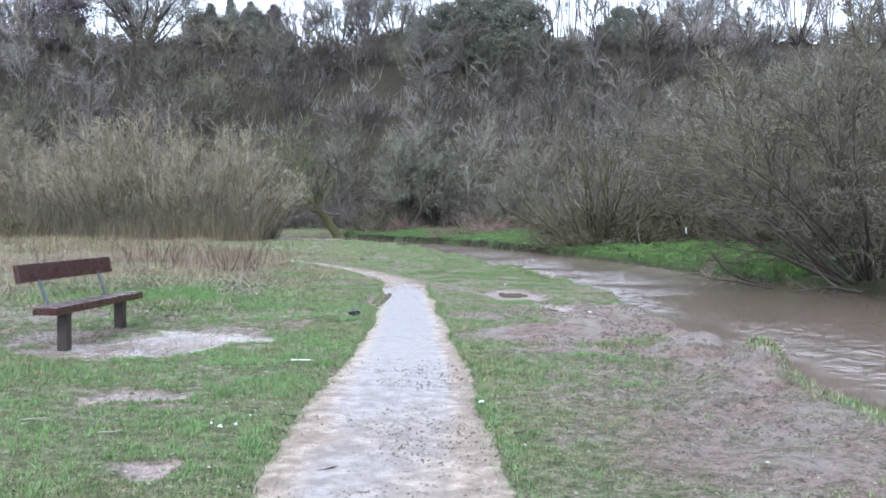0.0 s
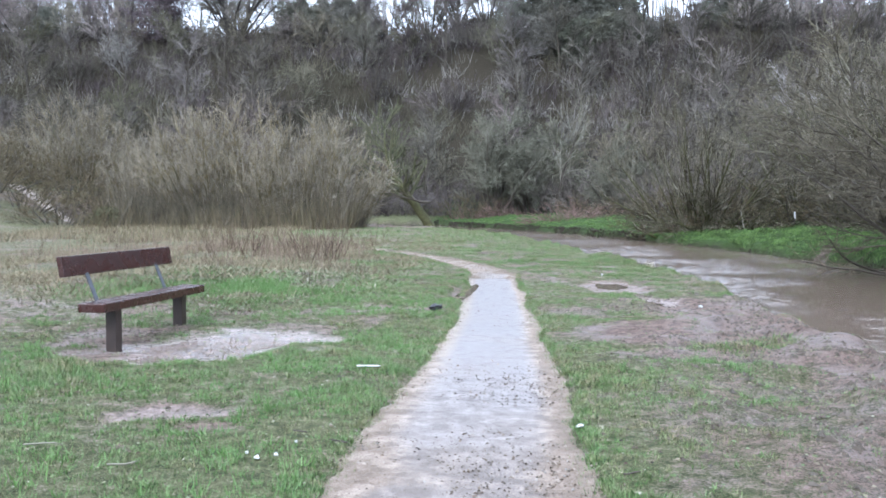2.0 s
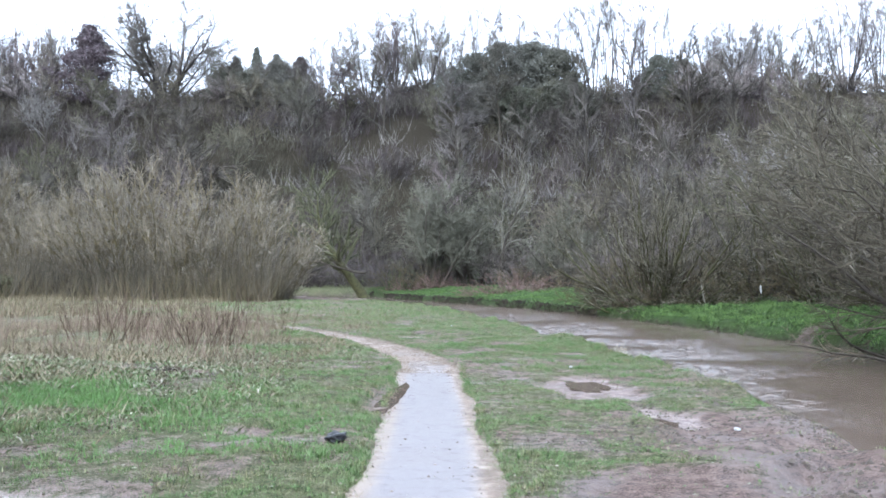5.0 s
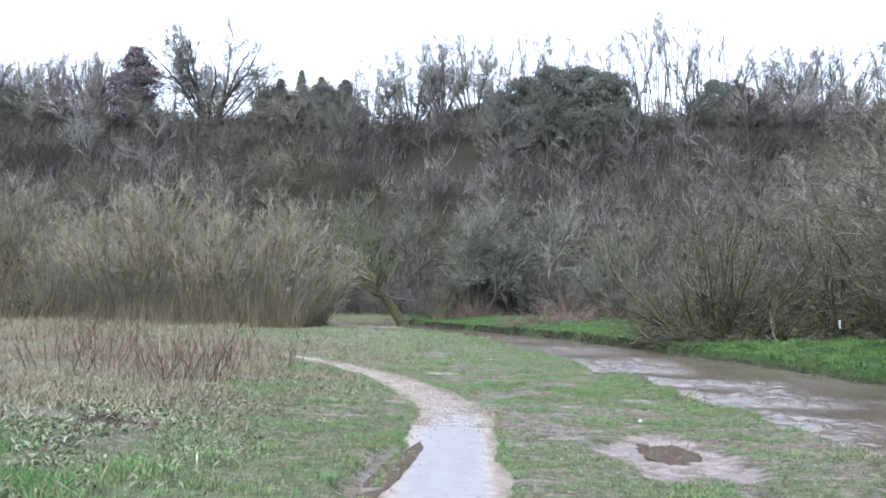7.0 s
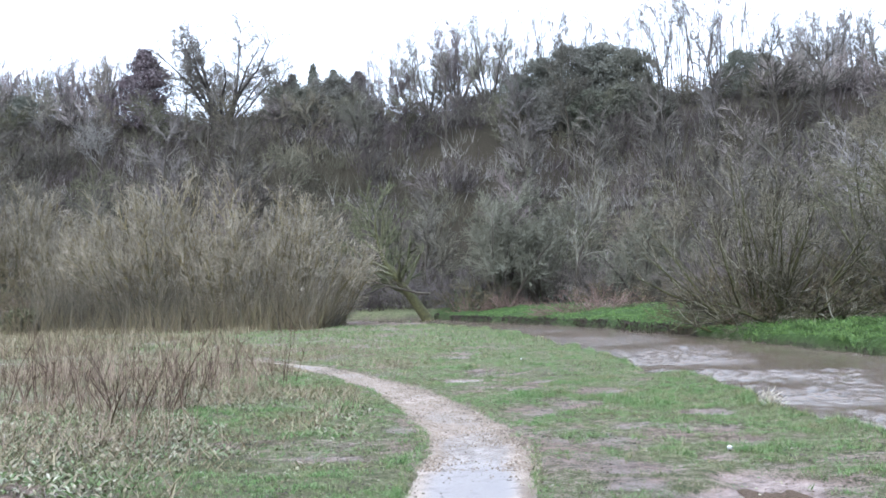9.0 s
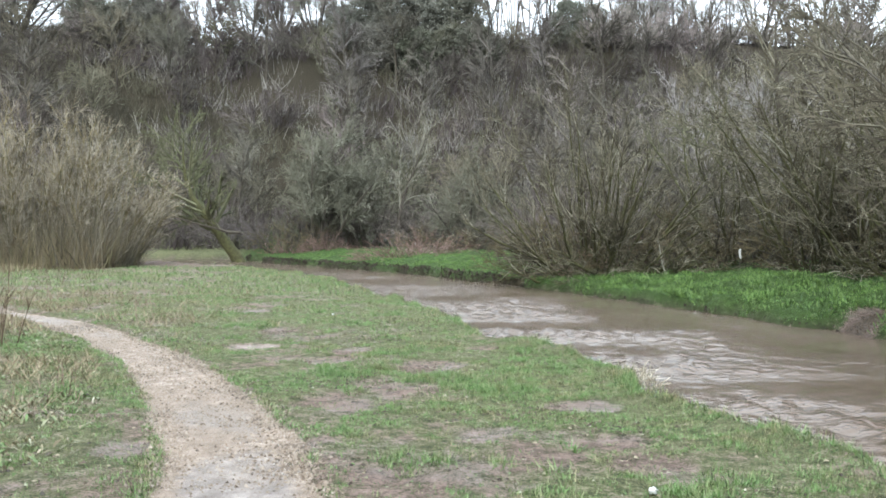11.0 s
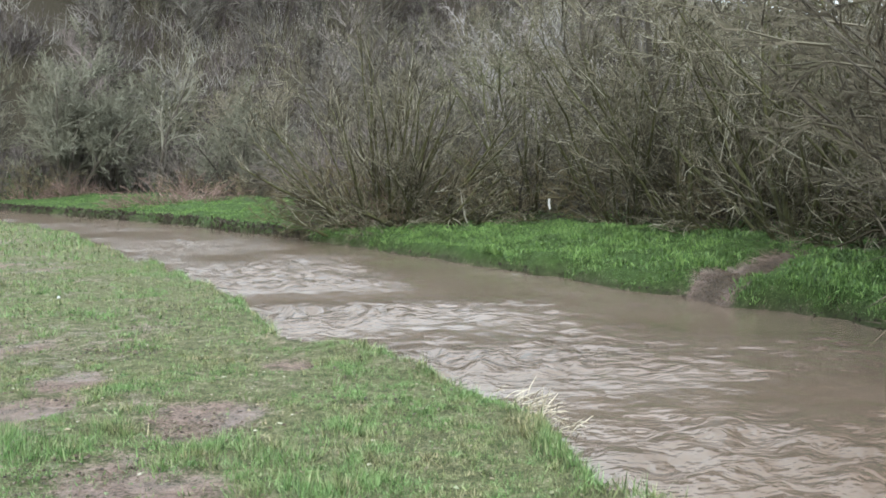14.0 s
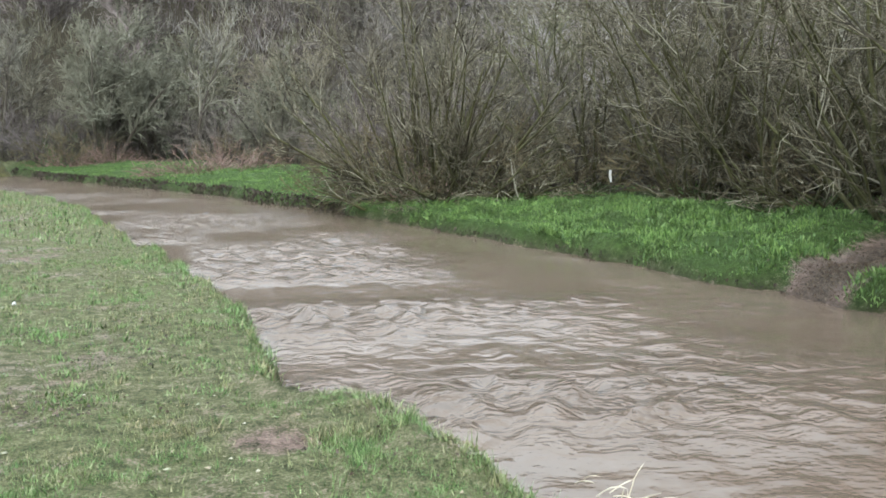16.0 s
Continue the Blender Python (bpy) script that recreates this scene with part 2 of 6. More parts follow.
TWIG_LICHEN = islands("lichened_olive_grey_twigs", [(0.028, 0.023, 0.015), (0.072, 0.062, 0.042), (0.15, 0.136, 0.098), (0.048, 0.042, 0.025), (0.25, 0.235, 0.185)], 0.8, spec=0.1, patch=0.5)
TWIG_BROWN = islands("brown_twigs", [(0.05, 0.041, 0.028), (0.092, 0.077, 0.054), (0.155, 0.133, 0.098), (0.085, 0.079, 0.046), (0.12, 0.095, 0.074)], 0.75, spec=0.15)
TWIG_GREY = islands("lichen_grey_twigs", [(0.08, 0.079, 0.058), (0.145, 0.141, 0.108), (0.108, 0.106, 0.08)], 0.85, spec=0.1)
TWIG_PALE = islands("pale_bleached_twigs", [(0.109, 0.104, 0.0816), (0.196, 0.185, 0.147), (0.147, 0.131, 0.0978)], 0.75)
TWIG_GREEN = islands("green_lichened_twigs", [(0.0431, 0.0466, 0.0246), (0.0858, 0.088, 0.0493), (0.126, 0.124, 0.0757)], 0.85, spec=0.1)
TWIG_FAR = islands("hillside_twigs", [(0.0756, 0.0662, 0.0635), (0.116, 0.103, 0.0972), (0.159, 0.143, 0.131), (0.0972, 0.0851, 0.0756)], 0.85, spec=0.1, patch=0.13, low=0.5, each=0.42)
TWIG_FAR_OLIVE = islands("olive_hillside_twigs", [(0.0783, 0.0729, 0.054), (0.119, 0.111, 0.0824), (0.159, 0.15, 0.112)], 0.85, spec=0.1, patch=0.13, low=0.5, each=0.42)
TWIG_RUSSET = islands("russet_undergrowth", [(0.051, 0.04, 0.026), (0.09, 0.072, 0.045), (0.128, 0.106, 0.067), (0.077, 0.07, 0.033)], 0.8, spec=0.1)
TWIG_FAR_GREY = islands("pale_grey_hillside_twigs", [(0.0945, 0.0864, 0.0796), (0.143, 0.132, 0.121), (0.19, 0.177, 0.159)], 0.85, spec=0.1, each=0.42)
# lighter than dark needles: haze against the sky is put into the colour
NEEDLES = islands("glare_paled_evergreen_leaves", [(0.06, 0.063, 0.05), (0.105, 0.109, 0.087), (0.158, 0.157, 0.132)], 0.7, spec=0.1, each=0.12)
RUST_NEEDLES = islands("rusty_conifer_needles", [(0.104, 0.0845, 0.0902), (0.159, 0.134, 0.137), (0.152, 0.147, 0.143)], 0.8, spec=0.1, each=0.22)
BLADES = grass_material()
LUSH = islands("lush_bank_leaves", [(0.032, 0.062, 0.017), (0.070, 0.132, 0.031), (0.150, 0.226, 0.070), (0.050, 0.102, 0.025)], 0.5, low=0.42, patch=1.6)
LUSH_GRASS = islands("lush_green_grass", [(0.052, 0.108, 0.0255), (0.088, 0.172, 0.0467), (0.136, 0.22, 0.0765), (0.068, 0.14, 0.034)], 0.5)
STRAW = islands("dead_straw_grass", [(0.0516, 0.0619, 0.0241), (0.146, 0.116, 0.0671), (0.241, 0.198, 0.125), (0.086, 0.0568, 0.0396), (0.181, 0.142, 0.0843), (0.284, 0.245, 0.163), (0.0946, 0.0989, 0.0387)], 0.7, low=0.62, patch=0.8)
STALK = islands("dead_weed_stalks", [(0.0335, 0.0198, 0.0124), (0.0595, 0.0378, 0.0236), (0.0874, 0.0632, 0.0397)], 0.75)
BRAMBLE = islands("bramble_and_dead_leaves", [(0.055, 0.09, 0.028), (0.12, 0.10, 0.062), (0.22, 0.185, 0.13), (0.08, 0.125, 0.042), (0.30, 0.275, 0.215)], 0.6)
RED_STEM = islands("thin_reddish_stems", [(0.10, 0.066, 0.05), (0.19, 0.135, 0.105), (0.26, 0.20, 0.15), (0.07, 0.045, 0.034)], 0.75, patch=0.5)
DEAD_FERN = islands("rusty_dead_bracken", [(0.072, 0.0432, 0.036), (0.151, 0.0994, 0.0835), (0.216, 0.151, 0.128)], 0.8)
# bank earth, darkened so that its colour holds the undercut's shade
BANK_EARTH = islands("dark_undercut_earth", [(0.012, 0.009, 0.006), (0.03, 0.022, 0.016), (0.055, 0.043, 0.031)], 0.7)
CRUMBS = islands("dark_leaf_crumbs", [(0.022, 0.015, 0.01), (0.058, 0.038, 0.026), (0.115, 0.09, 0.064), (0.032, 0.026, 0.019)], 0.6)
REED = islands("bleached_reed", [(0.30, 0.26, 0.19), (0.42, 0.375, 0.29)], 0.6)
PEBBLE = islands("brown_path_pebbles", [(0.05, 0.036, 0.026), (0.15, 0.112, 0.082), (0.25, 0.208, 0.17), (0.10, 0.07, 0.048)], 0.5)
STONE = islands("small_stones", [(0.102, 0.09, 0.077), (0.211, 0.192, 0.173), (0.288, 0.269, 0.243)], 0.55)
CLOD = speckled("wet_earth", (0.035, 0.027, 0.019), (0.102, 0.08, 0.061), 14.0, 0.6, bump=0.7, dist=0.02)

# ---- shapes of the land ----
WATER_Z = -0.40
NEAR_Y = [-3000, -60, -8, 4, 7.2, 9.3, 10.6, 12.8, 14.2, 15.7, 17, 18.4, 19.5, 20.35, 20.7, 21.9, 23.2, 24.3, 24.95, 26.8, 28.9, 32.8, 36.4, 41.5, 47, 51.5, 58, 62, 66, 70, 75, 4000]
NEAR_X = [40, 6, 3.4, 3.1, 3.2, 3.6, 3.8, 3.75, 3.45, 3.3, 3.1, 2.85, 2.65, 2.3, 2.1, 2.4, 2.25, 1.85, 1.4, 1.42, 1.15, 0.4, -0.5, -1.35, -3.3, -5.5, -10, -18, -34, -80, -400, -9000]
FAR_Y = [-3000, -60, -8, 10, 20, 25, 27.9, 28.7, 29.7, 30.5, 32.2, 34.2, 38, 39.5, 41.5, 45, 50, 54, 59, 67, 72, 76, 80, 84, 88, 95, 4000]
FAR_X = [50, 14, 11.5, 10.6, 9.5, 8.9, 8.3, 7.75, 7.95, 7.6, 7.3, 6.75, 6.2, 5.7, 5.0, 4.3, 2.6, 1.3, -1.2, -5.5, -7.4, -10, -18, -36, -80, -400, -9000]
TRACK_Y = [-60, -8, 4, 6, 8, 10, 12, 14, 16, 18, 19.2, 21, 22.9, 25, 27, 29.2, 31, 33, 36, 40]
TRACK_X = [1.5, 0.0, -0.22, -0.31, -0.33, -0.40, -0.47, -0.57, -0.70, -0.82, -1.0, -1.55, -2.27, -3.35, -4.55, -6.4, -8.8, -12.5, -19, -28]
TRACK_W = [0.6, 0.6, 0.62, 0.62, 0.56, 0.48, 0.45, 0.43, 0.43, 0.42, 0.40, 0.40, 0.38, 0.35, 0.31, 0.26, 0.16, 0.05, 0.02, 0.02]


def smooth(a, b, v):
    t = np.clip((v - a) / (b - a), 0, 1)
    return t * t * (3 - 2 * t)


def hashed(i, j, seed):
    n = np.sin(i * 127.1 + j * 311.7 + seed * 74.7) * 43758.5453
    return n - np.floor(n)


def vnoise(x, y, scale, seed):
    """Smooth value noise from 0 to 1."""
    u, v = np.asarray(x, float) * scale, np.asarray(y, float) * scale
    i, j = np.floor(u), np.floor(v)
    a, b = u - i, v - j
    a, b = a * a * (3 - 2 * a), b * b * (3 - 2 * b)
    lo = hashed(i, j, seed) * (1 - a) + hashed(i + 1, j, seed) * a
    hi = hashed(i, j + 1, seed) * (1 - a) + hashed(i + 1, j + 1, seed) * a
    return lo * (1 - b) + hi * b


def curve_x(y, ys, xs):
    return np.interp(y, ys, xs)


def shore(x, y, ys, xs, seed):
    """How far inland of a bank line a place lies, about square to the line."""
    e = 0.6
    slope = (curve_x(y + e, ys, xs) - curve_x(y - e, ys, xs)) / (2 * e)
    wob = (vnoise(x, y, 1.7, seed) - 0.5) * 0.22 + (vnoise(x, y, 6.0, seed + 1) - 0.5) * 0.07
    return (x - curve_x(y, ys, xs)) / np.sqrt(1 + slope * slope) + wob


def near_in(x, y):
    return -shore(x, y, NEAR_Y, NEAR_X, 3)


def far_in(x, y):
    return shore(x, y, FAR_Y, FAR_X, 5) + (vnoise(x, y, 0.55, 16) - 0.5) * 0.5


def track_off(x, y):
    """Distance from the path's middle over its half width: 1 is its edge."""
    e = 0.5
    slope = (curve_x(y + e, TRACK_Y, TRACK_X) - curve_x(y - e, TRACK_Y, TRACK_X)) / (2 * e)
    d = np.abs(x - curve_x(y, TRACK_Y, TRACK_X)) / np.sqrt(1 + slope * slope)
    d = d + (vnoise(x, y, 1.1, 11) - 0.5) * 0.12 + (vnoise(x, y, 9.0, 12) - 0.5) * 0.06
    return np.where((y < 33) & (y > -60), d / curve_x(y, TRACK_Y, TRACK_W), 9.0)


# bare, wet hollows in the turf: x, y, half lengths, turn, depth
HOLLOWS = [
    (-2.85, 9.3, 0.85, 1.15, -0.5, 0.035), (-2.2, 6.6, 0.4, 0.3, 0.5, 0.022), (-1.5, 4.65, 0.2, 0.24, 0.2, 0.02),
    (1.2, 16.0, 0.58, 1.9, 0.05, 0.05), (1.6, 13.5, 0.24, 1.2, 0.15, 0.03),
    (-1.56, 24.15, 0.42, 0.36, 0.3, 0.018), (-1.06, 14.9, 0.2, 1.5, -0.03, 0.06),
    (-1.35, 25.9, 0.3, 0.35, 0.6, 0.016), (-0.55, 22.9, 0.4, 0.3, 0.2, 0.014), (0.3, 22.5, 0.4, 0.28, 0.3, 0.012), (-0.1, 21.4, 0.4, 0.5, 0.4, 0.014),
    (-0.45, 20.6, 0.35, 0.4, 0.3, 0.012), (1.33, 20.4, 0.28, 0.3, 0.4, 0.01), (1.22, 19.2, 0.35, 0.22, 0.3, 0.012), (1.4, 18.7, 0.3, 0.25, 0.4, 0.012),
    (0.75, 18.9, 0.3, 0.3, 0.2, 0.01), (1.05, 23.75, 0.26, 0.24, 0.2, 0.015), (0.25, 22.2, 0.25, 0.35, 0.2, 0.012), (-0.4, 23.5, 0.3, 0.35, 0.3, 0.01),
    (0.4, 17.4, 0.4, 0.3, 0.4, 0.012), (-0.1, 18.4, 0.25, 0.3, 0.2, 0.01), (-3.4, 15.6, 0.4, 0.5, 0.3, 0.015), (-1.9, 12.25, 0.25, 0.3, 0.3, 0.012), (-3.6, 8.6, 0.7, 0.5, 0.3, 0.02), (-4.1, 9.6, 0.5, 0.9, 0.2, 0.015), (-2.9, 5.3, 0.35, 0.3, 0.2, 0.012), (-1.85, 6.2, 0.22, 0.2, 0.2, 0.01),
]
# worn, half bare ground between the path and the water
WORN = [(2.35, 12.2, 1.2, 1.9, 1.25), (1.1, 10.5, 0.85, 0.95, 1.1), (2.5, 10.4, 1.15, 1.6, 1.25), (1.7, 9.2, 1.1, 0.6, 0.8), (2.7, 8.0, 0.75, 1.8, 0.9), (2.3, 5.2, 1.5, 2.4, 0.74), (1.6, 6.8, 1.3, 2.2, 0.52)]


def hollow(x, y, h, seed):
    hx, hy, a, b, turn, _ = h
    c, s = math.cos(turn), math.sin(turn)
    u, v = ((x - hx) * c + (y - hy) * s) / a, (-(x - hx) * s + (y - hy) * c) / b
    r = np.sqrt(u * u + v * v) + (vnoise(x, y, 3.2, seed) - 0.5) * 0.7
    return 1 - smooth(0.55, 1.15, r)


def mud_of(x, y):
    mud = np.zeros_like(x)
    for n, h in enumerate(HOLLOWS):
        mud = np.maximum(mud, hollow(x, y, h, 20 + n) * (1.0 if n < 5 else 0.85))
    for wx, wy, a, b, k in WORN:
        r = np.sqrt(((x - wx) / a) ** 2 + ((y - wy) / b) ** 2)
        mud = np.maximum(mud, k * (1 - smooth(0.5, 1.2, r)))
    flooded = smooth(50.2, 52.0, y + (vnoise(x, y, 0.7, 19) - 0.5) * 1.5) * smooth(78, 74, y) * np.where(near_in(x, y) > -0.3, smooth(-4.8, -6.2, x), smooth(-9.4, -10.4, x)) * smooth(-34, -28, x)
    mud = np.maximum(mud, 0.95 * flooded)
    n = near_in(x, y)
    f = far_in(x, y)
    mud = np.maximum(mud, np.where(f < 0, 0.95 * smooth(0.1, -0.12, n), 0))
    mud = np.where(x > curve_x(y, NEAR_Y, NEAR_X) + 0.6, np.maximum(mud, 1.0 - smooth(0.0, 0.2, f)), mud)
    slip = np.sqrt(((x - 9.4) / 2.3) ** 2 + ((y - 29.0 - (x - 8) * 0.7) / 0.75) ** 2) + (vnoise(x, y, 1.6, 17) - 0.5) * 0.5
    mud = np.maximum(mud, 1 - smooth(0.7, 1.25, slip))
    mud = np.maximum(mud, 0.6 * smooth(1.18, 0.92, track_off(x, y)))
    meadow = 0.36 * smooth(0.42, 0.75, vnoise(x, y, 0.9, 8)) + 0.36 * smooth(0.42, 0.8, vnoise(x, y, 4.2, 9))
    meadow = meadow * (1 - 0.5 * smooth(11, 8.5, y) * smooth(-0.3, -0.9, x))
    meadow = meadow * (1 - 0.55 * smooth(17, 20, y) * smooth(1.6, 0.9, n))
    return np.clip(np.maximum(mud, np.where(n > 0, meadow, 0)), 0, 1)


def wet_of(x, y):
    """Where a film of rain water lies on the bare ground."""
    wet = np.zeros_like(x)
    for k, film in enumerate((0.85, 0.42, 0.42, 0.42, 0.5, 0.42)):
        wet = np.maximum(wet, film * hollow(x, y, HOLLOWS[k], 20 + k))
    return wet


def dry_of(x, y):
    """Where last year's dead growth covers the meadow."""
    a = np.exp(-(((x + 7.2) / 4.2) ** 2 + ((y - 21.5) / 7.5) ** 2)) * 2.0 + np.exp(-(((x + 18) / 8.5) ** 2 + ((y - 42) / 9) ** 2)) * 1.2
    return np.clip(a * smooth(0.15, 0.55, vnoise(x, y, 0.9, 14)), 0, 1) * (x < -2.2)


def hill_of(x, y):
    a, b = y - 82, (x - 23) * 0.8 + (y - 50) * 0.42
    crest = 22.0 + 1.5 * (vnoise(x, 0 * x, 0.07, 33) - 0.5) + 0.9 * (vnoise(x, 0 * x, 0.23, 34) - 0.5)
    return np.maximum(crest * smooth(0, 34, a), 9.5 * smooth(0, 30, b)) + 2.0 * smooth(0, 8, np.maximum(a, b)) * (vnoise(x, y, 0.11, 31) - 0.5)


def ground_z(x, y):
    x, y = np.asarray(x, float), np.asarray(y, float)
    n, f = near_in(x, y), far_in(x, y)
    rough = (vnoise(x, y, 0.6, 1) - 0.5) * 0.05 + (vnoise(x, y, 4.0, 2) - 0.5) * 0.028 + (vnoise(x, y, 11.0, 4) - 0.5) * 0.016
    rise = 0.25 * np.exp(-(((x + 5.2) / 2.6) ** 2 + ((y - 14.2) / 3.2) ** 2)) + 0.12 * np.exp(-(((x + 7) / 3) ** 2 + ((y - 22) / 5) ** 2))
    rise = rise + 2.6 * smooth(23, 36, -x) * smooth(38, 52, y)
    lip = 0.06 * np.exp(-((n - 0.25) / 0.22) ** 2) * smooth(0.35, 0.65, vnoise(x, y, 1.1, 6))
    hump = 0.17 * np.exp(-(((x - 3.0) / 0.24) ** 2 + ((y - 8.5) / 0.5) ** 2)) + 0.13 * np.exp(-(((x - 3.15) / 0.36) ** 2 + ((y - 7.1) / 0.3) ** 2))
    worn = np.exp(-(((x - 2.3) / 1.3) ** 2 + ((y - 9.3) / 4.5) ** 2))
    land = rough + rise + lip + hump + worn * ((vnoise(x, y, 4.5, 7) - 0.5) * 0.13 + (vnoise(x, y, 2.0, 9) - 0.5) * 0.14)
    for k, h in enumerate(HOLLOWS):
        land = land - (h[5] + 0.6 * np.maximum(land, 0)) * hollow(x, y, h, 20 + k)
    t = track_off(x, y)
    land = land * smooth(0.6, 1.5, t) - 0.045 * smooth(1.12, 0.86, t)
    soft = 0.28 + 0.8 * np.exp(-((y - 11.8) / 3.0) ** 2)
    near = -0.95 + (land + 0.95) * smooth(-0.16, 1.0, n / soft)
    slip = np.sqrt(((x - 9.4) / 2.3) ** 2 + ((y - 29.0 - (x - 8) * 0.7) / 0.75) ** 2) + (vnoise(x, y, 1.6, 17) - 0.5) * 0.5
    high = 0.62 * smooth(-1.5, 8, f) - 0.15 + rough + (vnoise(x, y, 0.8, 18) - 0.5) * 0.26 * smooth(0.15, 0.7, f) - 0.22 * (1 - smooth(0.5, 1.3, slip))
    far = -0.95 + (high + 0.95) * smooth(-0.2, 0.45, f) + hill_of(x, y)
    return np.where(n > -0.4, near, np.where(f > -0.4, far, -0.95))


def steps(*runs):
    out = [runs[0][0]]
    for a, b, d in runs:
        k = max(1, round((b - a) / d))
        out += [a + (b - a) * (i + 1) / k for i in range(k)]
    return np.array(out)


def linked(name, verts, faces, material, parent=None, label="", shade=False):
    """ONE mesh object from arrays of corners and of faces with equal side counts (or a list of such arrays)."""
    me = bpy.data.meshes.new(name)
    groups = faces if isinstance(faces, list) else [faces]
    groups = [np.asarray(g, np.int32) for g in groups if len(g)]
    verts = np.asarray(verts, np.float32)
    me.vertices.add(len(verts))
    me.vertices.foreach_set("co", verts.ravel())
    loops = np.concatenate([g.ravel() for g in groups])
    counts = np.concatenate([np.full(len(g), g.shape[1]) for g in groups])
    me.loops.add(len(loops))
    me.loops.foreach_set("vertex_index", loops)
    me.polygons.add(len(counts))
    me.polygons.foreach_set("loop_start", np.concatenate([[0], np.cumsum(counts)[:-1]]).astype(np.int32))
    me.polygons.foreach_set("use_smooth", np.full(len(counts), shade))
    me.update(calc_edges=True)
    me.materials.append(material)
    ob = new(name, me)
    if parent is not None:
        ob.parent = parent
    if label:
        ob["label"] = label
    return ob


def sheet(xs, ys):
    gx, gy = np.meshgrid(xs, ys)
    i = np.arange(len(xs) * len(ys)).reshape(len(ys), len(xs))
    return gx.ravel(), gy.ravel(), np.stack([i[:-1, :-1], i[:-1, 1:], i[1:, 1:], i[1:, :-1]], -1).reshape(-1, 4)


def point_values(ob, name, values):
    ob.data.attributes.new(name, "FLOAT", "POINT").data.foreach_set("value", np.asarray(values, np.float32))


gx, gy, quads = sheet(
    steps((-3000, -300, 500), (-300, -60, 40), (-60, -20, 3), (-20, -7, 0.6), (-7, 4.0, 0.095), (4.0, 11, 0.25), (11, 20, 0.6), (20, 60, 3), (60, 300, 40), (300, 3000, 500)),
    steps((-3000, -300, 500), (-300, -20, 40), (-20, 2, 1), (2, 25, 0.12), (25, 36, 0.2), (36, 52, 0.4), (52, 90, 0.9), (90, 140, 3), (140, 400, 40), (400, 3400, 500)))
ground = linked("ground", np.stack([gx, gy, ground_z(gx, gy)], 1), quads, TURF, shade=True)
tagged(ground, "rough winter meadow turf with bare muddy patches", "ground", kind="structure")
point_values(ground, "mud", mud_of(gx, gy))
point_values(ground, "wet", wet_of(gx, gy))
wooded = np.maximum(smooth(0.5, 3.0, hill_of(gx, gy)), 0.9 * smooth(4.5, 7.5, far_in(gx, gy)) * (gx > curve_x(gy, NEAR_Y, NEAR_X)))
# bare soil at the waterline, its dark band also painting the undercut's shade
soil_undercut = np.where(near_in(gx, gy) < 0.03, smooth(0.34, 0.1, far_in(gx, gy)) * 0.9, 0)
soil_undercut = np.maximum(soil_undercut, 0.75 * (1 - smooth(0.6, 1.3, np.sqrt(((gx - 9.6) / 2.2) ** 2 + ((gy - 29.0 - (gx - 8) * 0.7) / 0.55) ** 2))))
wooded = np.maximum(wooded, soil_undercut * (np.abs(gy - 12.6) > 2.2))
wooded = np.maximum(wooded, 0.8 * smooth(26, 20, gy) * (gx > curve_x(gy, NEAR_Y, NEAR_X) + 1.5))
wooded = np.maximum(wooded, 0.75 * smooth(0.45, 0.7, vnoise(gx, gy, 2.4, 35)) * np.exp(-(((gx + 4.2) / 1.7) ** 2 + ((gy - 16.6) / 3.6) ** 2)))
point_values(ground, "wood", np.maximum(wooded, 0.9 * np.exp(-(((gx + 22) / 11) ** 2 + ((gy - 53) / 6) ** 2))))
point_values(ground, "dry", dry_of(gx, gy))
point_values(ground, "lush", (gx > curve_x(gy, NEAR_Y, NEAR_X) + 1.0) * 0.9 * smooth(20, 26, gy) * smooth(-9.6, -8.0, gx))

# the path, a thin crust that dips under the turf at its sides
ty = steps((-20, 2, 1), (2, 24, 0.09), (24, 33, 0.2))
across = np.linspace(-1.45, 1.45, 29)
cx, hw = curve_x(ty, TRACK_Y, TRACK_X), curve_x(ty, TRACK_Y, TRACK_W)
sl = np.gradient(cx, ty)
nx, ny = 1 / np.sqrt(1 + sl * sl), -sl / np.sqrt(1 + sl * sl)
px = cx[:, None] + across * hw[:, None] * nx[:, None]
py = ty[:, None] + across * hw[:, None] * ny[:, None]
pz = -0.020 + (vnoise(px, py, 1.5, 41) - 0.5) * 0.012 + (vnoise(px, py, 7, 42) - 0.5) * 0.007 - 0.035 * smooth(1.0, 1.4, np.abs(across))[None, :]
dip = np.exp(-(((px + 1.03) / 0.13) ** 2 + ((py - 14.8) / 1.4) ** 2))
pz = pz - 0.032 * dip
i = np.arange(px.size).reshape(px.shape)
path = linked("path", np.stack([px.ravel(), py.ravel(), pz.ravel()], 1), np.stack([i[:-1, :-1], i[:-1, 1:], i[1:, 1:], i[1:, :-1]], -1).reshape(-1, 4), LIMESTONE, shade=True)
tagged(path, "pale trodden limestone footpath, wet and puddled, through the meadow", "path", kind="structure")
wetness = (0.3 + 0.7 * smooth(4.5, 9.0, py)) * (0.7 + 0.6 * vnoise(px, py, 1.8, 45)) * smooth(18.4, 16.8, py) * smooth(1.05, 0.6, np.abs(across + 0.1))[None, :] + 0.25 * smooth(0.4, 0.7, vnoise(px, py, 0.5, 43))
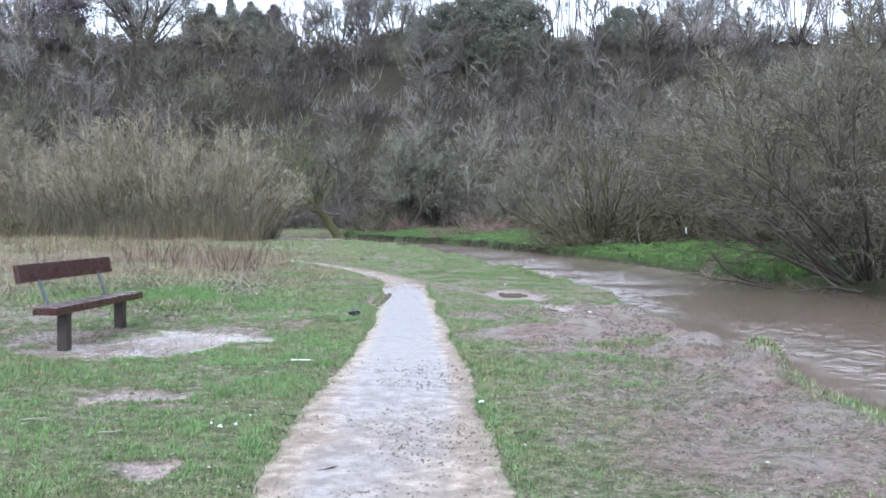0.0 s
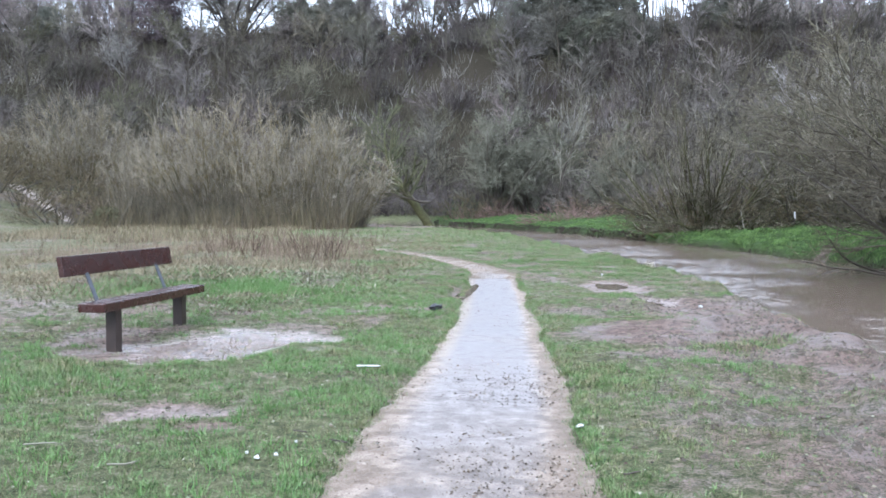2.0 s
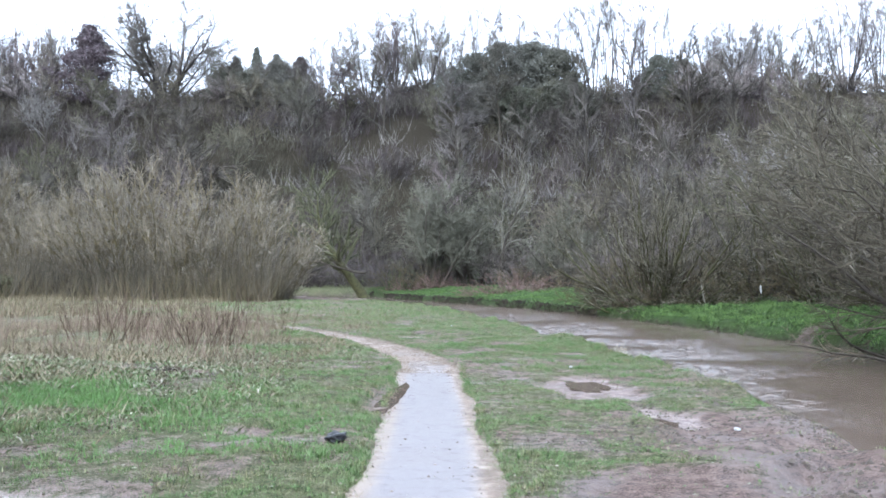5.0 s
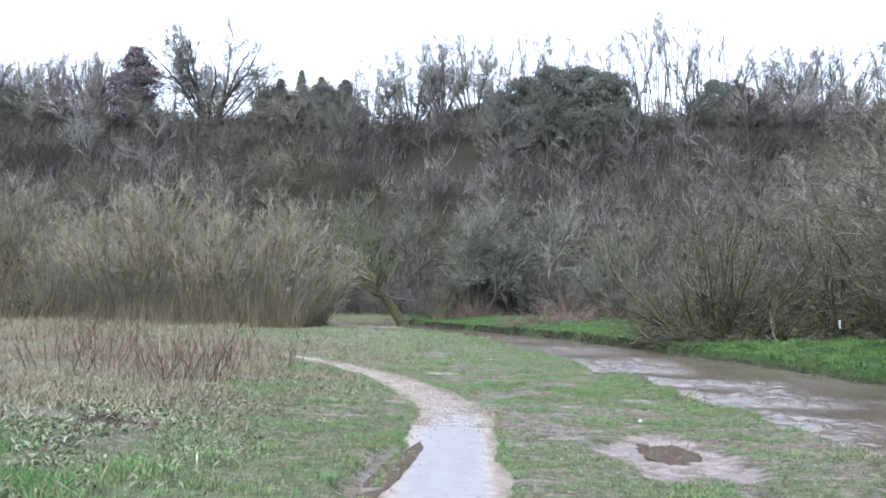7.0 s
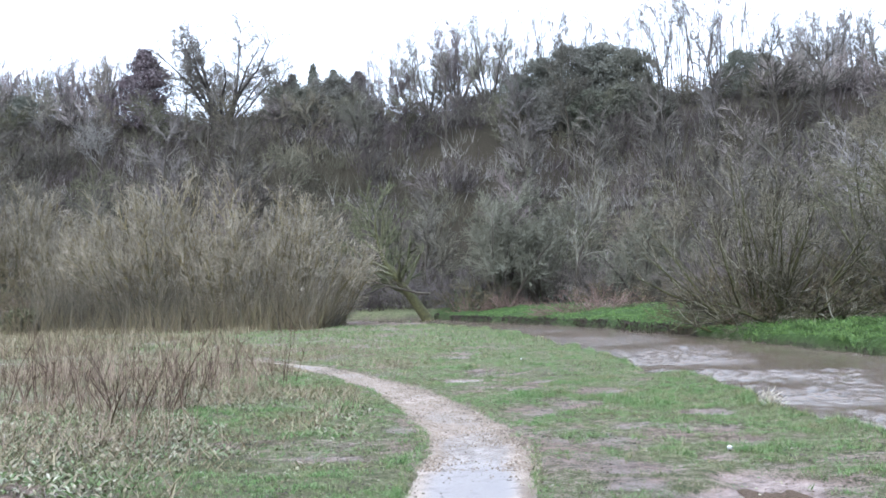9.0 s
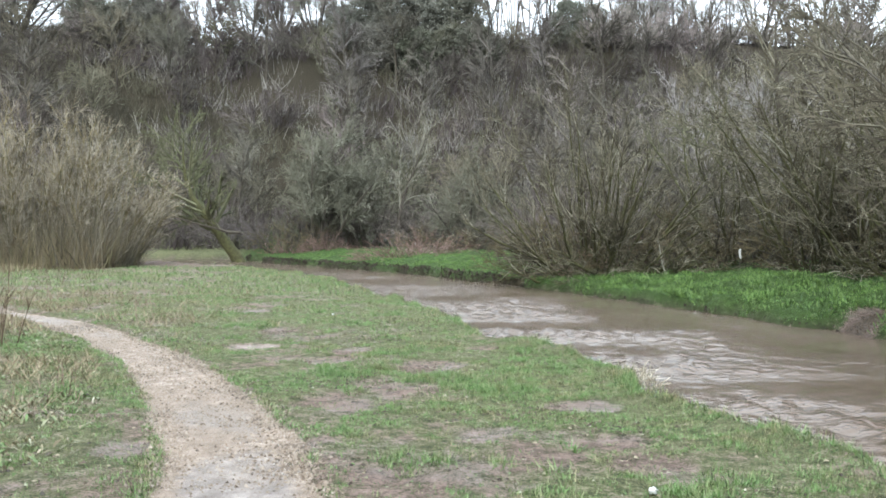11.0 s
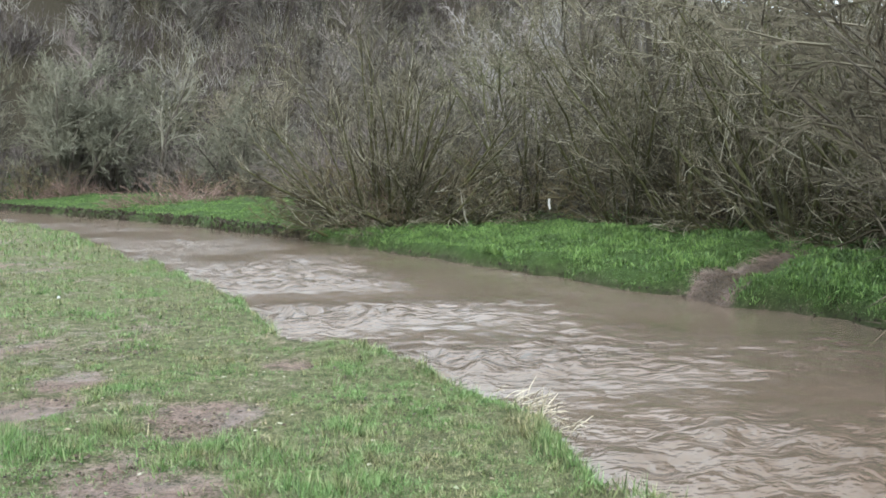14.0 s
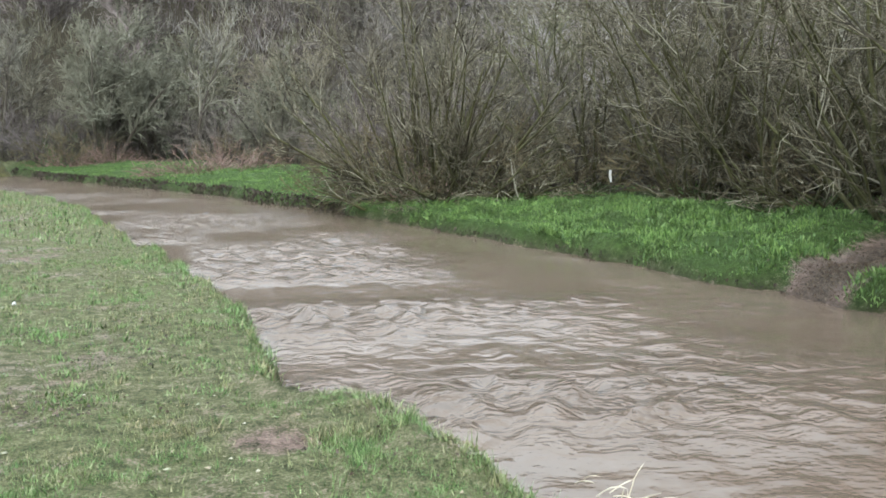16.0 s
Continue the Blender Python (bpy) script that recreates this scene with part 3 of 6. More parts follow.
point_values(path, "rim", (smooth(0.35, 1.0, np.abs(across))[None, :] * 0.9 + 0.55 * smooth(7.0, 4.5, py) * smooth(0.25, 0.65, vnoise(px, py, 1.6, 46)) + 0.85 * smooth(16.8, 18.4, py) * smooth(0.1, 0.6, vnoise(px, py, 1.3, 44))).ravel())
point_values(path, "wet", np.clip(wetness, 0, 1).ravel())

# the river
wy = steps((-200, -20, 10), (-20, 8, 0.7), (8, 18, 0.2), (18, 36, 0.11), (36, 52, 0.25), (52, 92, 0.6))
across = np.linspace(0, 1, 64)
wx0, wx1 = curve_x(wy, NEAR_Y, NEAR_X) - 0.5, curve_x(wy, FAR_Y, FAR_X) + 0.5
wx0 = np.maximum(wx0, -150)
wx1 = np.maximum(wx1, wx0 + 0.5)
rx = wx0[:, None] + (wx1 - wx0)[:, None] * across
ry = np.repeat(wy[:, None], len(across), 1)
# many small waves at all angles about the stream's way, strongest in mid-stream and by the near bank
calm = 0.62 + 0.3 * smooth(25, 36, ry)
lively = 0.25 + 0.75 * smooth(calm, calm - 0.36, np.repeat(across[None, :], len(wy), 0))
lively = lively * (1 + 0.3 * smooth(23, 26, ry) * smooth(36, 31, ry)) * (0.7 + 0.3 * smooth(19.5, 25, ry)) * (0.25 + 1.15 * smooth(0.3, 0.7, vnoise(rx, ry, 0.55, 53)))
rz = np.full(rx.shape, WATER_Z)
wave_rng = np.random.default_rng(55)
for k in range(30):
    size = 0.29 * 2.6 ** wave_rng.uniform(0, 1)
    way = radians(102) + wave_rng.normal(0, 0.95)
    wob = (vnoise(rx, ry, 0.9 / size ** 0.5, 60 + k) - 0.5) * 5
    rz = rz + lively * 0.0078 * size ** 0.8 * np.sin((rx * math.cos(way) + ry * math.sin(way)) * 2 * math.pi / size + wob + k)
i = np.arange(rx.size).reshape(rx.shape)
river = linked("river_water", np.stack([rx.ravel(), ry.ravel(), rz.ravel()], 1), np.stack([i[:-1, :-1], i[:-1, 1:], i[1:, 1:], i[1:, :-1]], -1).reshape(-1, 4), RIVER, shade=True)
point_values(river, "chop", lively.ravel())
tagged(river, "fast brown silty river in spate with rippled surface", "river", kind="structure")


def puddle(x, y, a, b, turn, z):
    k = 72
    c, s = math.cos(turn), math.sin(turn)
    ring = []
    for n in range(k):
        w = 2 * math.pi * n / k
        r = 1 + 0.16 * math.sin(2 * w + x) + 0.12 * math.sin(3 * w + 2 * y) + 0.08 * math.sin(5 * w + y) + 0.06 * math.sin(9 * w + x) + 0.05 * math.sin(17 * w)
        u, v = a * r * math.cos(w), b * r * math.sin(w)
        ring.append((u * c - v * s, u * s + v * c, 0))
    ob = linked("puddle", np.array([(0, 0, 0)] + ring), np.array([(0, 1 + n, 1 + (n + 1) % k) for n in range(k)]), PUDDLE)
    ob.location = (x, y, z)
    return tagged(ob, "shallow muddy puddle in a worn hollow", "puddle", "rain puddles", "structure")


puddle(1.18, 16.2, 0.22, 0.62, 0.1, -0.052)
puddle(1.4, 13.1, 0.16, 0.5, 0.15, -0.002)
puddle(-1.03, 14.8, 0.13, 1.25, -0.03, -0.03)

# a muddy track that climbs away beyond the willow bushes
ky = np.linspace(46, 60, 25)
kx = -22.0 - 0.95 * (ky - 46)
kw = np.linspace(-1, 1, 5)
qx, qy = kx[:, None] + kw * 1.1, np.repeat(ky[:, None], 5, 1)
i = np.arange(qx.size).reshape(qx.shape)
track = linked("track", np.stack([qx.ravel(), qy.ravel(), ground_z(qx, qy).ravel() + 0.05 - 0.08 * np.abs(np.tile(kw, 25))], 1), np.stack([i[:-1, :-1], i[:-1, 1:], i[1:, 1:], i[1:, :-1]], -1).reshape(-1, 4), LIMESTONE, shade=True)
tagged(track, "pale muddy track climbing away beyond the willow bushes", "path", kind="structure")

# ---- plants: tapered tubes grown level by level ----


def unit(v):
    return v / np.maximum(np.linalg.norm(v, axis=-1, keepdims=True), 1e-9)


def tubes(P, R, sides=3):
    """Corners and faces of tapered tubes along N lines of K points; each ends in a point."""
    n, k, _ = P.shape
    T = unit(np.gradient(P, axis=1))
    ref = np.where(np.abs(T[..., 2:3]) > 0.8, np.array([1.0, 0, 0]), np.array([0, 0, 1.0]))
    U = unit(np.cross(T, ref))
    V = np.cross(T, U)
    w = np.arange(sides) * 2 * math.pi / sides
    rings = P[:, :-1, None, :] + R[:, :-1, None, None] * (U[:, :-1, None, :] * np.cos(w)[:, None] + V[:, :-1, None, :] * np.sin(w)[:, None])
    verts = np.concatenate([rings.reshape(n, -1, 3), P[:, -1:, :]], 1)
    per = verts.shape[1]
    base = (np.arange(n) * per)[:, None, None]
    a = np.arange((k - 2) * sides).reshape(k - 2, sides)
    b = np.roll(a, -1, 1)
    q = np.stack([a, b, b + sides, a + sides], -1).reshape(1, -1, 4) + base
    last = (k - 2) * sides + np.arange(sides)
    tri = np.stack([last, np.roll(last, -1), np.full(sides, per - 1)], -1)[None] + base
    return verts.reshape(-1, 3), q.reshape(-1, 4), tri.reshape(-1, 3)


def joined(pieces):
    verts, quads, tris, at = [], [], [], 0
    for v, q, t in pieces:
        verts.append(v)
        quads.append(q + at)
        tris.append(t + at)
        at += len(v)
    return np.concatenate(verts), [np.concatenate(quads), np.concatenate(tris)]


def lines(rng, start, heading, length, k, wiggle, up):
    """Wandering lines from start points; up bends them skywards (or down if negative)."""
    d, p = unit(heading), start
    out = [p]
    step = (length / (k - 1))[:, None]
    for _ in range(k - 1):
        p = p + d * step
        out.append(p)
        d = unit(d + rng.normal(0, wiggle, d.shape) + np.array([0, 0, up]))
    return np.stack(out, 1)


def grow(rng, P, R, count, t0, t1, ratio, spread, k, wiggle, up, thin, floor):
    """count children on each line."""
    n, kk, _ = P.shape
    idx = np.repeat(np.arange(n), count)
    t = rng.uniform(t0, t1, len(idx)) * (kk - 1)
    i = np.minimum(t.astype(int), kk - 2)
    f = (t - i)[:, None]
    start = P[idx, i] * (1 - f) + P[idx, i + 1] * f
    tan = unit(P[idx, i + 1] - P[idx, i])
    side = unit(np.cross(tan, rng.normal(0, 1, tan.shape)))
    a = (spread * rng.uniform(0.6, 1.25, len(idx)))[:, None]
    heading = tan * np.cos(a) + side * np.sin(a)
    whole = np.linalg.norm(np.diff(P, axis=1), axis=2).sum(1)[idx]
    length = whole * ratio * rng.uniform(0.55, 1.2, len(idx)) * (1.15 - 0.6 * t / (kk - 1))
    r0 = np.clip((R[idx, i] * (1 - f[:, 0]) + R[idx, i + 1] * f[:, 0]) * thin, floor, floor * (1.5 if k == 2 else 9.0))
    C = lines(rng, start, heading, length, k, wiggle, up)
    return C, np.maximum(r0[:, None] * np.linspace(1, 0.35, k), floor * 0.6)


def plant(name, label, category, stems, levels, bark, twig, rng, group="", stem_sides=6, tips=None):
    """stems: (points, radii). levels: keyword rows for grow(). The stems are trunk parts, the rest is the crown."""
    root = new(name)
    tagged(root, label, category, group)
    P, R = stems
    order = np.argsort(-R[:, 0])
    for s in order[:6]:
        v, q, t = tubes(P[s:s + 1], R[s:s + 1], stem_sides)
        linked("trunk", v, [q, t], bark, root, shade=True)
    pieces = []
    if len(order) > 6:
        v, q, t = tubes(P[order[6:]], R[order[6:]], 5)
        tagged(linked("stool", v, [q, t], bark, root, shade=True), kind="stuff")
    pool = [(P, R)]
    for n, row in enumerate(levels):
        row = dict(row)
        src = row.pop("source", -1)
        C = grow(rng, *pool[src], **row)
        pool.append(C)
        tube = tubes(*C, sides=4 if n == 0 and len(levels) > 2 else 3)
        if tips is not None and n == len(levels) - 1:
            tagged(linked("outer_crown", tube[0], [tube[1], tube[2]], tips, root), kind="stuff")
        else:
            pieces.append(tube)
    v, f = joined(pieces)
    linked("crown", v, f, twig, root)
    return root


def trunk_line(rng, height, radius, lean=(0, 0), k=8, wiggle=0.05, tip=0.2):
    P = lines(rng, np.zeros((1, 3)), np.array([[lean[0], lean[1], 1.0]]), np.array([height]), k, wiggle, 0.05)
    return P, radius * np.linspace(1, tip, k)[None, :]


def fan(rng, count, spread_base, length, tilt0, tilt1, radius, k=8, wiggle=0.05, up=0.02, squash=1.0, even=0.7):
    """Many stems from one stool, from nearly upright in the middle to leaning out at the rim."""
    w = rng.uniform(0, 2 * math.pi, count)
    q = np.sqrt(rng.uniform(0, 1, count))
    start = np.stack([np.cos(w) * q * spread_base, np.sin(w) * q * spread_base, np.full(count, -0.1)], 1)
    tilt = np.radians(tilt0 + (tilt1 - tilt0) * q)
    heading = np.stack([np.cos(w) * np.sin(tilt), np.sin(w) * np.sin(tilt), np.cos(tilt)], 1)
    L = length * rng.uniform(even, 1.08, count) * (1 - (1 - squash) * q)
    P = lines(rng, start, heading, L, k, wiggle, up)
    R = radius * rng.uniform(0.5, 1.2, count)[:, None] * np.linspace(1, 0.15, k)[None, :]
    return P, R


def row(count, t0, t1, ratio, spread, k=4, wiggle=0.12, up=0.05, thin=0.5, floor=0.006, source=-1):
    return dict(count=count, t0=t0, t1=t1, ratio=ratio, spread=spread, k=k, wiggle=wiggle, up=up, thin=thin, floor=floor, source=source)


def leaf_cloud(rng, centres, sizes, per, leaf, drop=0.0):
    """Loose three-cornered leaves and sprays in clumps: corners and faces."""
    idx = np.repeat(np.arange(len(centres)), per)
    p = centres[idx] + rng.normal(0, 0.5, (len(idx), 3)) * sizes[idx]
    a = unit(rng.normal(0, 1, p.shape) + np.array([0, 0, -drop]))
    b = unit(np.cross(a, rng.normal(0, 1, p.shape)))
    s = leaf * rng.uniform(0.5, 1.4, (len(idx), 1))
    v = np.stack([p - b * s * 0.4, p + b * s * 0.4, p + a * s], 1).reshape(-1, 3)
    return v, np.arange(len(v)).reshape(-1, 3)


def evergreen(name, label, category, height, width, conical, per, leaf, leaf_mat, rng):
    root = new(name)
    tagged(root, label, category)
    P, R = trunk_line(rng, height * 0.92, height * 0.018 + 0.05, k=6)
    v, q, t = tubes(P, R, 6)
    linked("trunk", v, [q, t], BARK, root, shade=True)
    n = 300
    h = rng.uniform(0.06, 0.97, n)
    reach = width * 0.5 * ((1 - h) ** 0.95 + 0.02 if conical else np.sqrt(np.maximum(0.02, 1 - (2 * h - 0.95) ** 2)))
    w, q = rng.uniform(0, 2 * math.pi, n), np.sqrt(rng.uniform(0.1, 1.0, n))
    reach = reach * (0.85 + 0.3 * np.sin(3 * w + 9 * h) * np.sin(2 * w + 17 * h)) * rng.uniform(0.75, 1.15, n)
    centres = np.stack([np.cos(w) * q * reach, np.sin(w) * q * reach, h * height], 1)
    sizes = np.repeat((width * (0.05 + 0.11 * rng.uniform(0, 1, n) ** 2) * (0.3 + (1 - h) ** 0.7 if conical else 1.0))[:, None], 3, 1)
    sizes[:, 2] *= 0.7
    v, f = leaf_cloud(rng, centres, sizes, per, leaf, 0.3 if conical else 0.0)
    linked("crown", v, f, leaf_mat, root)
    return root


def put(ob, x, y, turn=0.0, size=1.0, tall=None, sink=0.08):
    z = float(ground_z(x, y)) - sink
    return Matrix.LocRotScale((x, y, z), Euler((0, 0, turn)), (size, size, tall or size))


def bare_tree(seed, height, radius, label, lean=(0, 0), first=0.25, n1=16, n2=6, n3=8, ratio=0.42, spread=0.75, floor=0.032, twig=None, bark=None, name="tree"):
    rng = np.random.default_rng(seed)
    levels = [row(n1, first, 0.97, ratio, spread, 4, 0.13, 0.05, 0.5, floor * 2), row(n2, 0.2, 1.0, 0.6, 0.7, 3, 0.16, 0.03, 0.5, floor * 1.4), row(n3, 0.1, 1.0, 0.7, 0.65, 2, 0.15, 0.02, 0.6, floor)]
    return plant(name, label, "tree", trunk_line(rng, height, radius, lean), levels, bark or BARK, twig or TWIG_FAR, rng)


def spread_copies(kinds, spots):
    """Copies of each kind at all its spots but the first, which the built plant takes itself."""
    first = {}
    for k, m in spots:
        if k in first:
            copy_thing(kinds[k], m)
        else:
            first[k] = m
    for k, m in first.items():
        kinds[k].matrix_basis = m


# ---- the wooded hillside ----
hill_kinds = {
    "a": bare_tree(1, 8.5, 0.16, "bare grey-brown woodland tree on the hillside", first=0.12, n1=18, n2=7, n3=6, ratio=0.5, spread=0.85, floor=0.028),
    "b": bare_tree(2, 7.5, 0.13, "bare twiggy woodland tree on the hillside", first=0.08, n1=18, n2=7, n3=6, ratio=0.58, spread=0.9, twig=TWIG_FAR_OLIVE, floor=0.027),
    "i": bare_tree(8, 7.5, 0.14, "pale grey bare tree on the wooded slope", first=0.1, n1=18, n2=7, n3=5, ratio=0.55, twig=TWIG_FAR_GREY, floor=0.022),
}
rng = np.random.default_rng(3)
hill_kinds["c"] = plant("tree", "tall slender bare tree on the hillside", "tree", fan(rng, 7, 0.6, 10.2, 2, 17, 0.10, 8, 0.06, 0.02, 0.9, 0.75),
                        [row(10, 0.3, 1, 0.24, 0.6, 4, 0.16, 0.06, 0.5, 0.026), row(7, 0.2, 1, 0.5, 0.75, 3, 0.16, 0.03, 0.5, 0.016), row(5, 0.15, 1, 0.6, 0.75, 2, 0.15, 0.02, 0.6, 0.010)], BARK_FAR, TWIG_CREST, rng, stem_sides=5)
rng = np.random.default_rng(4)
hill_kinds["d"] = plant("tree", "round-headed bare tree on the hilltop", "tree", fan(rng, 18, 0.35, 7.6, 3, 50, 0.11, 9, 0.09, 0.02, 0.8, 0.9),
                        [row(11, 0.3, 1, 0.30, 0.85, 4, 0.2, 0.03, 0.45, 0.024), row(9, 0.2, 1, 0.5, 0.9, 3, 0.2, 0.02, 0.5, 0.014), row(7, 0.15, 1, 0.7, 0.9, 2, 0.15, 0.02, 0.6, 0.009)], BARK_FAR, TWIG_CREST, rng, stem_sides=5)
rng = np.random.default_rng(77)
hill_kinds["e"] = plant("shrub", "dense leafless brown hillside scrub", "shrub", fan(rng, 18, 1.2, 5.0, 5, 55, 0.05, 5), [row(8, 0.15, 1, 0.5, 0.6, 3, floor=0.028), row(7, 0.15, 1, 0.65, 0.6, 2, floor=0.026)], BARK, TWIG_FAR, rng, stem_sides=4)
hill_kinds["f"] = evergreen("evergreen_tree", "dark ivy-clad evergreen tree on the hillside", "tree", 6.5, 8.5, False, 110, 0.17, NEEDLES, np.random.default_rng(5))
hill_kinds["g"] = evergreen("conifer", "dark pointed conifer on the hilltop", "tree", 6.4, 5.2, True, 60, 0.17, NEEDLES, np.random.default_rng(6))
hill_kinds["h"] = evergreen("conifer", "rusty brown conical conifer on the hilltop", "tree", 11.0, 11.5, True, 130, 0.19, RUST_NEEDLES, np.random.default_rng(7))
rng = np.random.default_rng(9)
hill_kinds["j"] = plant("tree", "dense brown twiggy round-headed tree on the hilltop", "tree", fan(rng, 26, 0.9, 5.2, 2, 58, 0.06, 6, 0.1, 0.02, 0.8, 0.75),
                        [row(9, 0.15, 1, 0.42, 0.6, 3, 0.15, 0.03, 0.5, 0.04), row(7, 0.15, 1, 0.55, 0.6, 2, 0.15, 0.0, 0.6, 0.036)], BARK_FAR, TWIG_MAUVE, rng, stem_sides=4)
rng = np.random.default_rng(40)
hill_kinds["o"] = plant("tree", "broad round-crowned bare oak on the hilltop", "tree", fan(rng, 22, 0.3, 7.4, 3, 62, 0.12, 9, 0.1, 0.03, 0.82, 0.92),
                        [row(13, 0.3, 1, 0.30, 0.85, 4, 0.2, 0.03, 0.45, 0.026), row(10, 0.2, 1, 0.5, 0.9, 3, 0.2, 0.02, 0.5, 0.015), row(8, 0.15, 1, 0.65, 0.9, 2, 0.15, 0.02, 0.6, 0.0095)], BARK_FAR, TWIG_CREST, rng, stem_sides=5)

spots = []


def spot(kind, x, y, size=1.0, tall=None):
    spots.append((kind, put(None, x, y, rng.uniform(0, 6.28), size, tall)))


# along the crest: kind, place, height in metres, breadth
UNIT = {"o": 6.7, "d": 6.9, "c": 9.6, "h": 11.0, "g": 6.4, "f": 6.5, "j": 5.6}
for k, x, y, high, broad in (
        ("h", -46.2, 112, 9.8, 1.15), ("o", -36.8, 112, 11.4, 1.75), ("c", -42.0, 113, 8.5, 0.7), ("c", -32.2, 113.5, 8.0, 0.7), ("c", -49.5, 113, 10.5, 0.75), ("c", -52, 113, 9.0, 0.8),
        ("d", -56, 112, 8.0, 0.8), ("c", -59.5, 113, 8.5, 0.8), ("d", -63.5, 112, 7.5, 0.8), ("d", -68, 112, 8.5, 0.9), ("c", -72, 112, 8.5, 0.8), ("d", -76, 112, 8.0, 0.9),
        ("g", -28.8, 112, 5.2, 0.9), ("g", -26.6, 113, 6.6, 0.75), ("g", -24.0, 112, 5.6, 0.85), ("h", -21.0, 111, 5.6, 0.6), ("h", -24.6, 110.6, 4.4, 0.5), ("d", -21.5, 111.5, 5.6, 0.7), ("d", -24.8, 111.5, 5.2, 0.6), ("d", -29.8, 112, 5.4, 0.6),
        ("d", -18.4, 113, 8.6, 0.75), ("d", -13.4, 113, 10.4, 0.95), ("o", -10.0, 113.5, 10.0, 0.85), ("d", -6.4, 113, 10.9, 1.0), ("d", -3.4, 114, 9.8, 0.8), ("c", -15.6, 114, 8.6, 0.7),
        ("c", -0.6, 112.5, 11.4, 0.85), ("c", 1.8, 113.5, 10.8, 0.8), ("c", 3.8, 112.5, 12.4, 0.9), ("c", 6.6, 113.5, 11.6, 0.85), ("c", 9.2, 113, 10.4, 0.8),
        ("c", 11.2, 112.5, 11.8, 0.85), ("c", 13.0, 113.5, 13.0, 0.9), ("c", 14.6, 112.5, 14.2, 0.95), ("c", 16.4, 113.5, 14.0, 0.95), ("c", 18.2, 112.5, 13.2, 0.9), ("c", 20.0, 113.5, 12.0, 0.85), ("c", 21.8, 112.5, 10.0, 0.8),
        ("d", 26.0, 112.5, 8.2, 0.95), ("o", 29.6, 113.5, 8.8, 0.9), ("c", 32.6, 112.5, 9.6, 0.95), ("d", 35.5, 113, 8.8, 0.95), ("c", 38.5, 112.5, 9.2, 0.95), ("d", 42, 113, 12, 1.0), ("c", 45.5, 113, 13, 1.0), ("c", 49, 113, 12, 1.0), ("d", 53, 113, 12, 1.0),
        ("f", -26.5, 110, 4.2, 0.6), ("f", -23.5, 110.5, 5.0, 0.65), ("f", -29.5, 110.5, 4.2, 0.6), ("f", -60, 110, 3.6, 0.5), ("f", -3.0, 108.5, 4.4, 0.6), ("f", -0.6, 109, 5.4, 0.75), ("f", 2.2, 110, 6.6, 0.85), ("f", 5.6, 110.5, 6.9, 0.9), ("f", 8.6, 109.5, 6.4, 0.8),
        ("f", 0.2, 105, 4.6, 0.65), ("f", 3.6, 104.5, 5.0, 0.7), ("f", 7.4, 105, 4.8, 0.7), ("f", 10.4, 106.5, 4.0, 0.55), ("f", 20, 110.5, 5.0, 0.6), ("f", 22.6, 110, 4.4, 0.5)):
    spot(k, x, y, broad, high / UNIT[k])
# scrub that roughens the hill's edge, low where the sky shows between the trunks
x = -78.0
while x < 60:
    high = 9.0 if x < -48 else 1.7 if x < -31.5 else 3.0 if x < -18.5 else 1.9 if x < -2 else 2.6 if x < 23 else 3.2
    spot("j", x, 111.5 + rng.uniform(-1.5, 3.0), rng.uniform(0.6, 1.0), high * rng.uniform(0.7, 1.25) / UNIT["j"])
    x += rng.uniform(1.7, 3.0)
for x in (24, 27, 30, 34, -56, -62, -68, -52):
    spot("j", x, 108.5 + rng.uniform(-1, 1), rng.uniform(0.8, 1.1), rng.uniform(0.7, 1.0))
# the slope, thick with scrub
for y, gap in ((85, 6.2), (91, 6.2), (97, 6.0), (102, 5.4), (105.5, 5.0), (108.5, 5.0)):
    x = -74 + rng.uniform(0, 3)
    while x < 36:
        k = rng.choice(["a", "b", "e", "i"], p=[0.44, 0.34, 0.14, 0.08])
        yy = y + rng.uniform(-2, 2)
        spot(k, x, yy, rng.uniform(0.9, 1.2) * min(1.0, max(0.22, (23.4 - float(hill_of(x, yy))) / 9.0)) * (0.82 if k in "bi" else 1.0))
        x += gap * rng.uniform(0.7, 1.3)
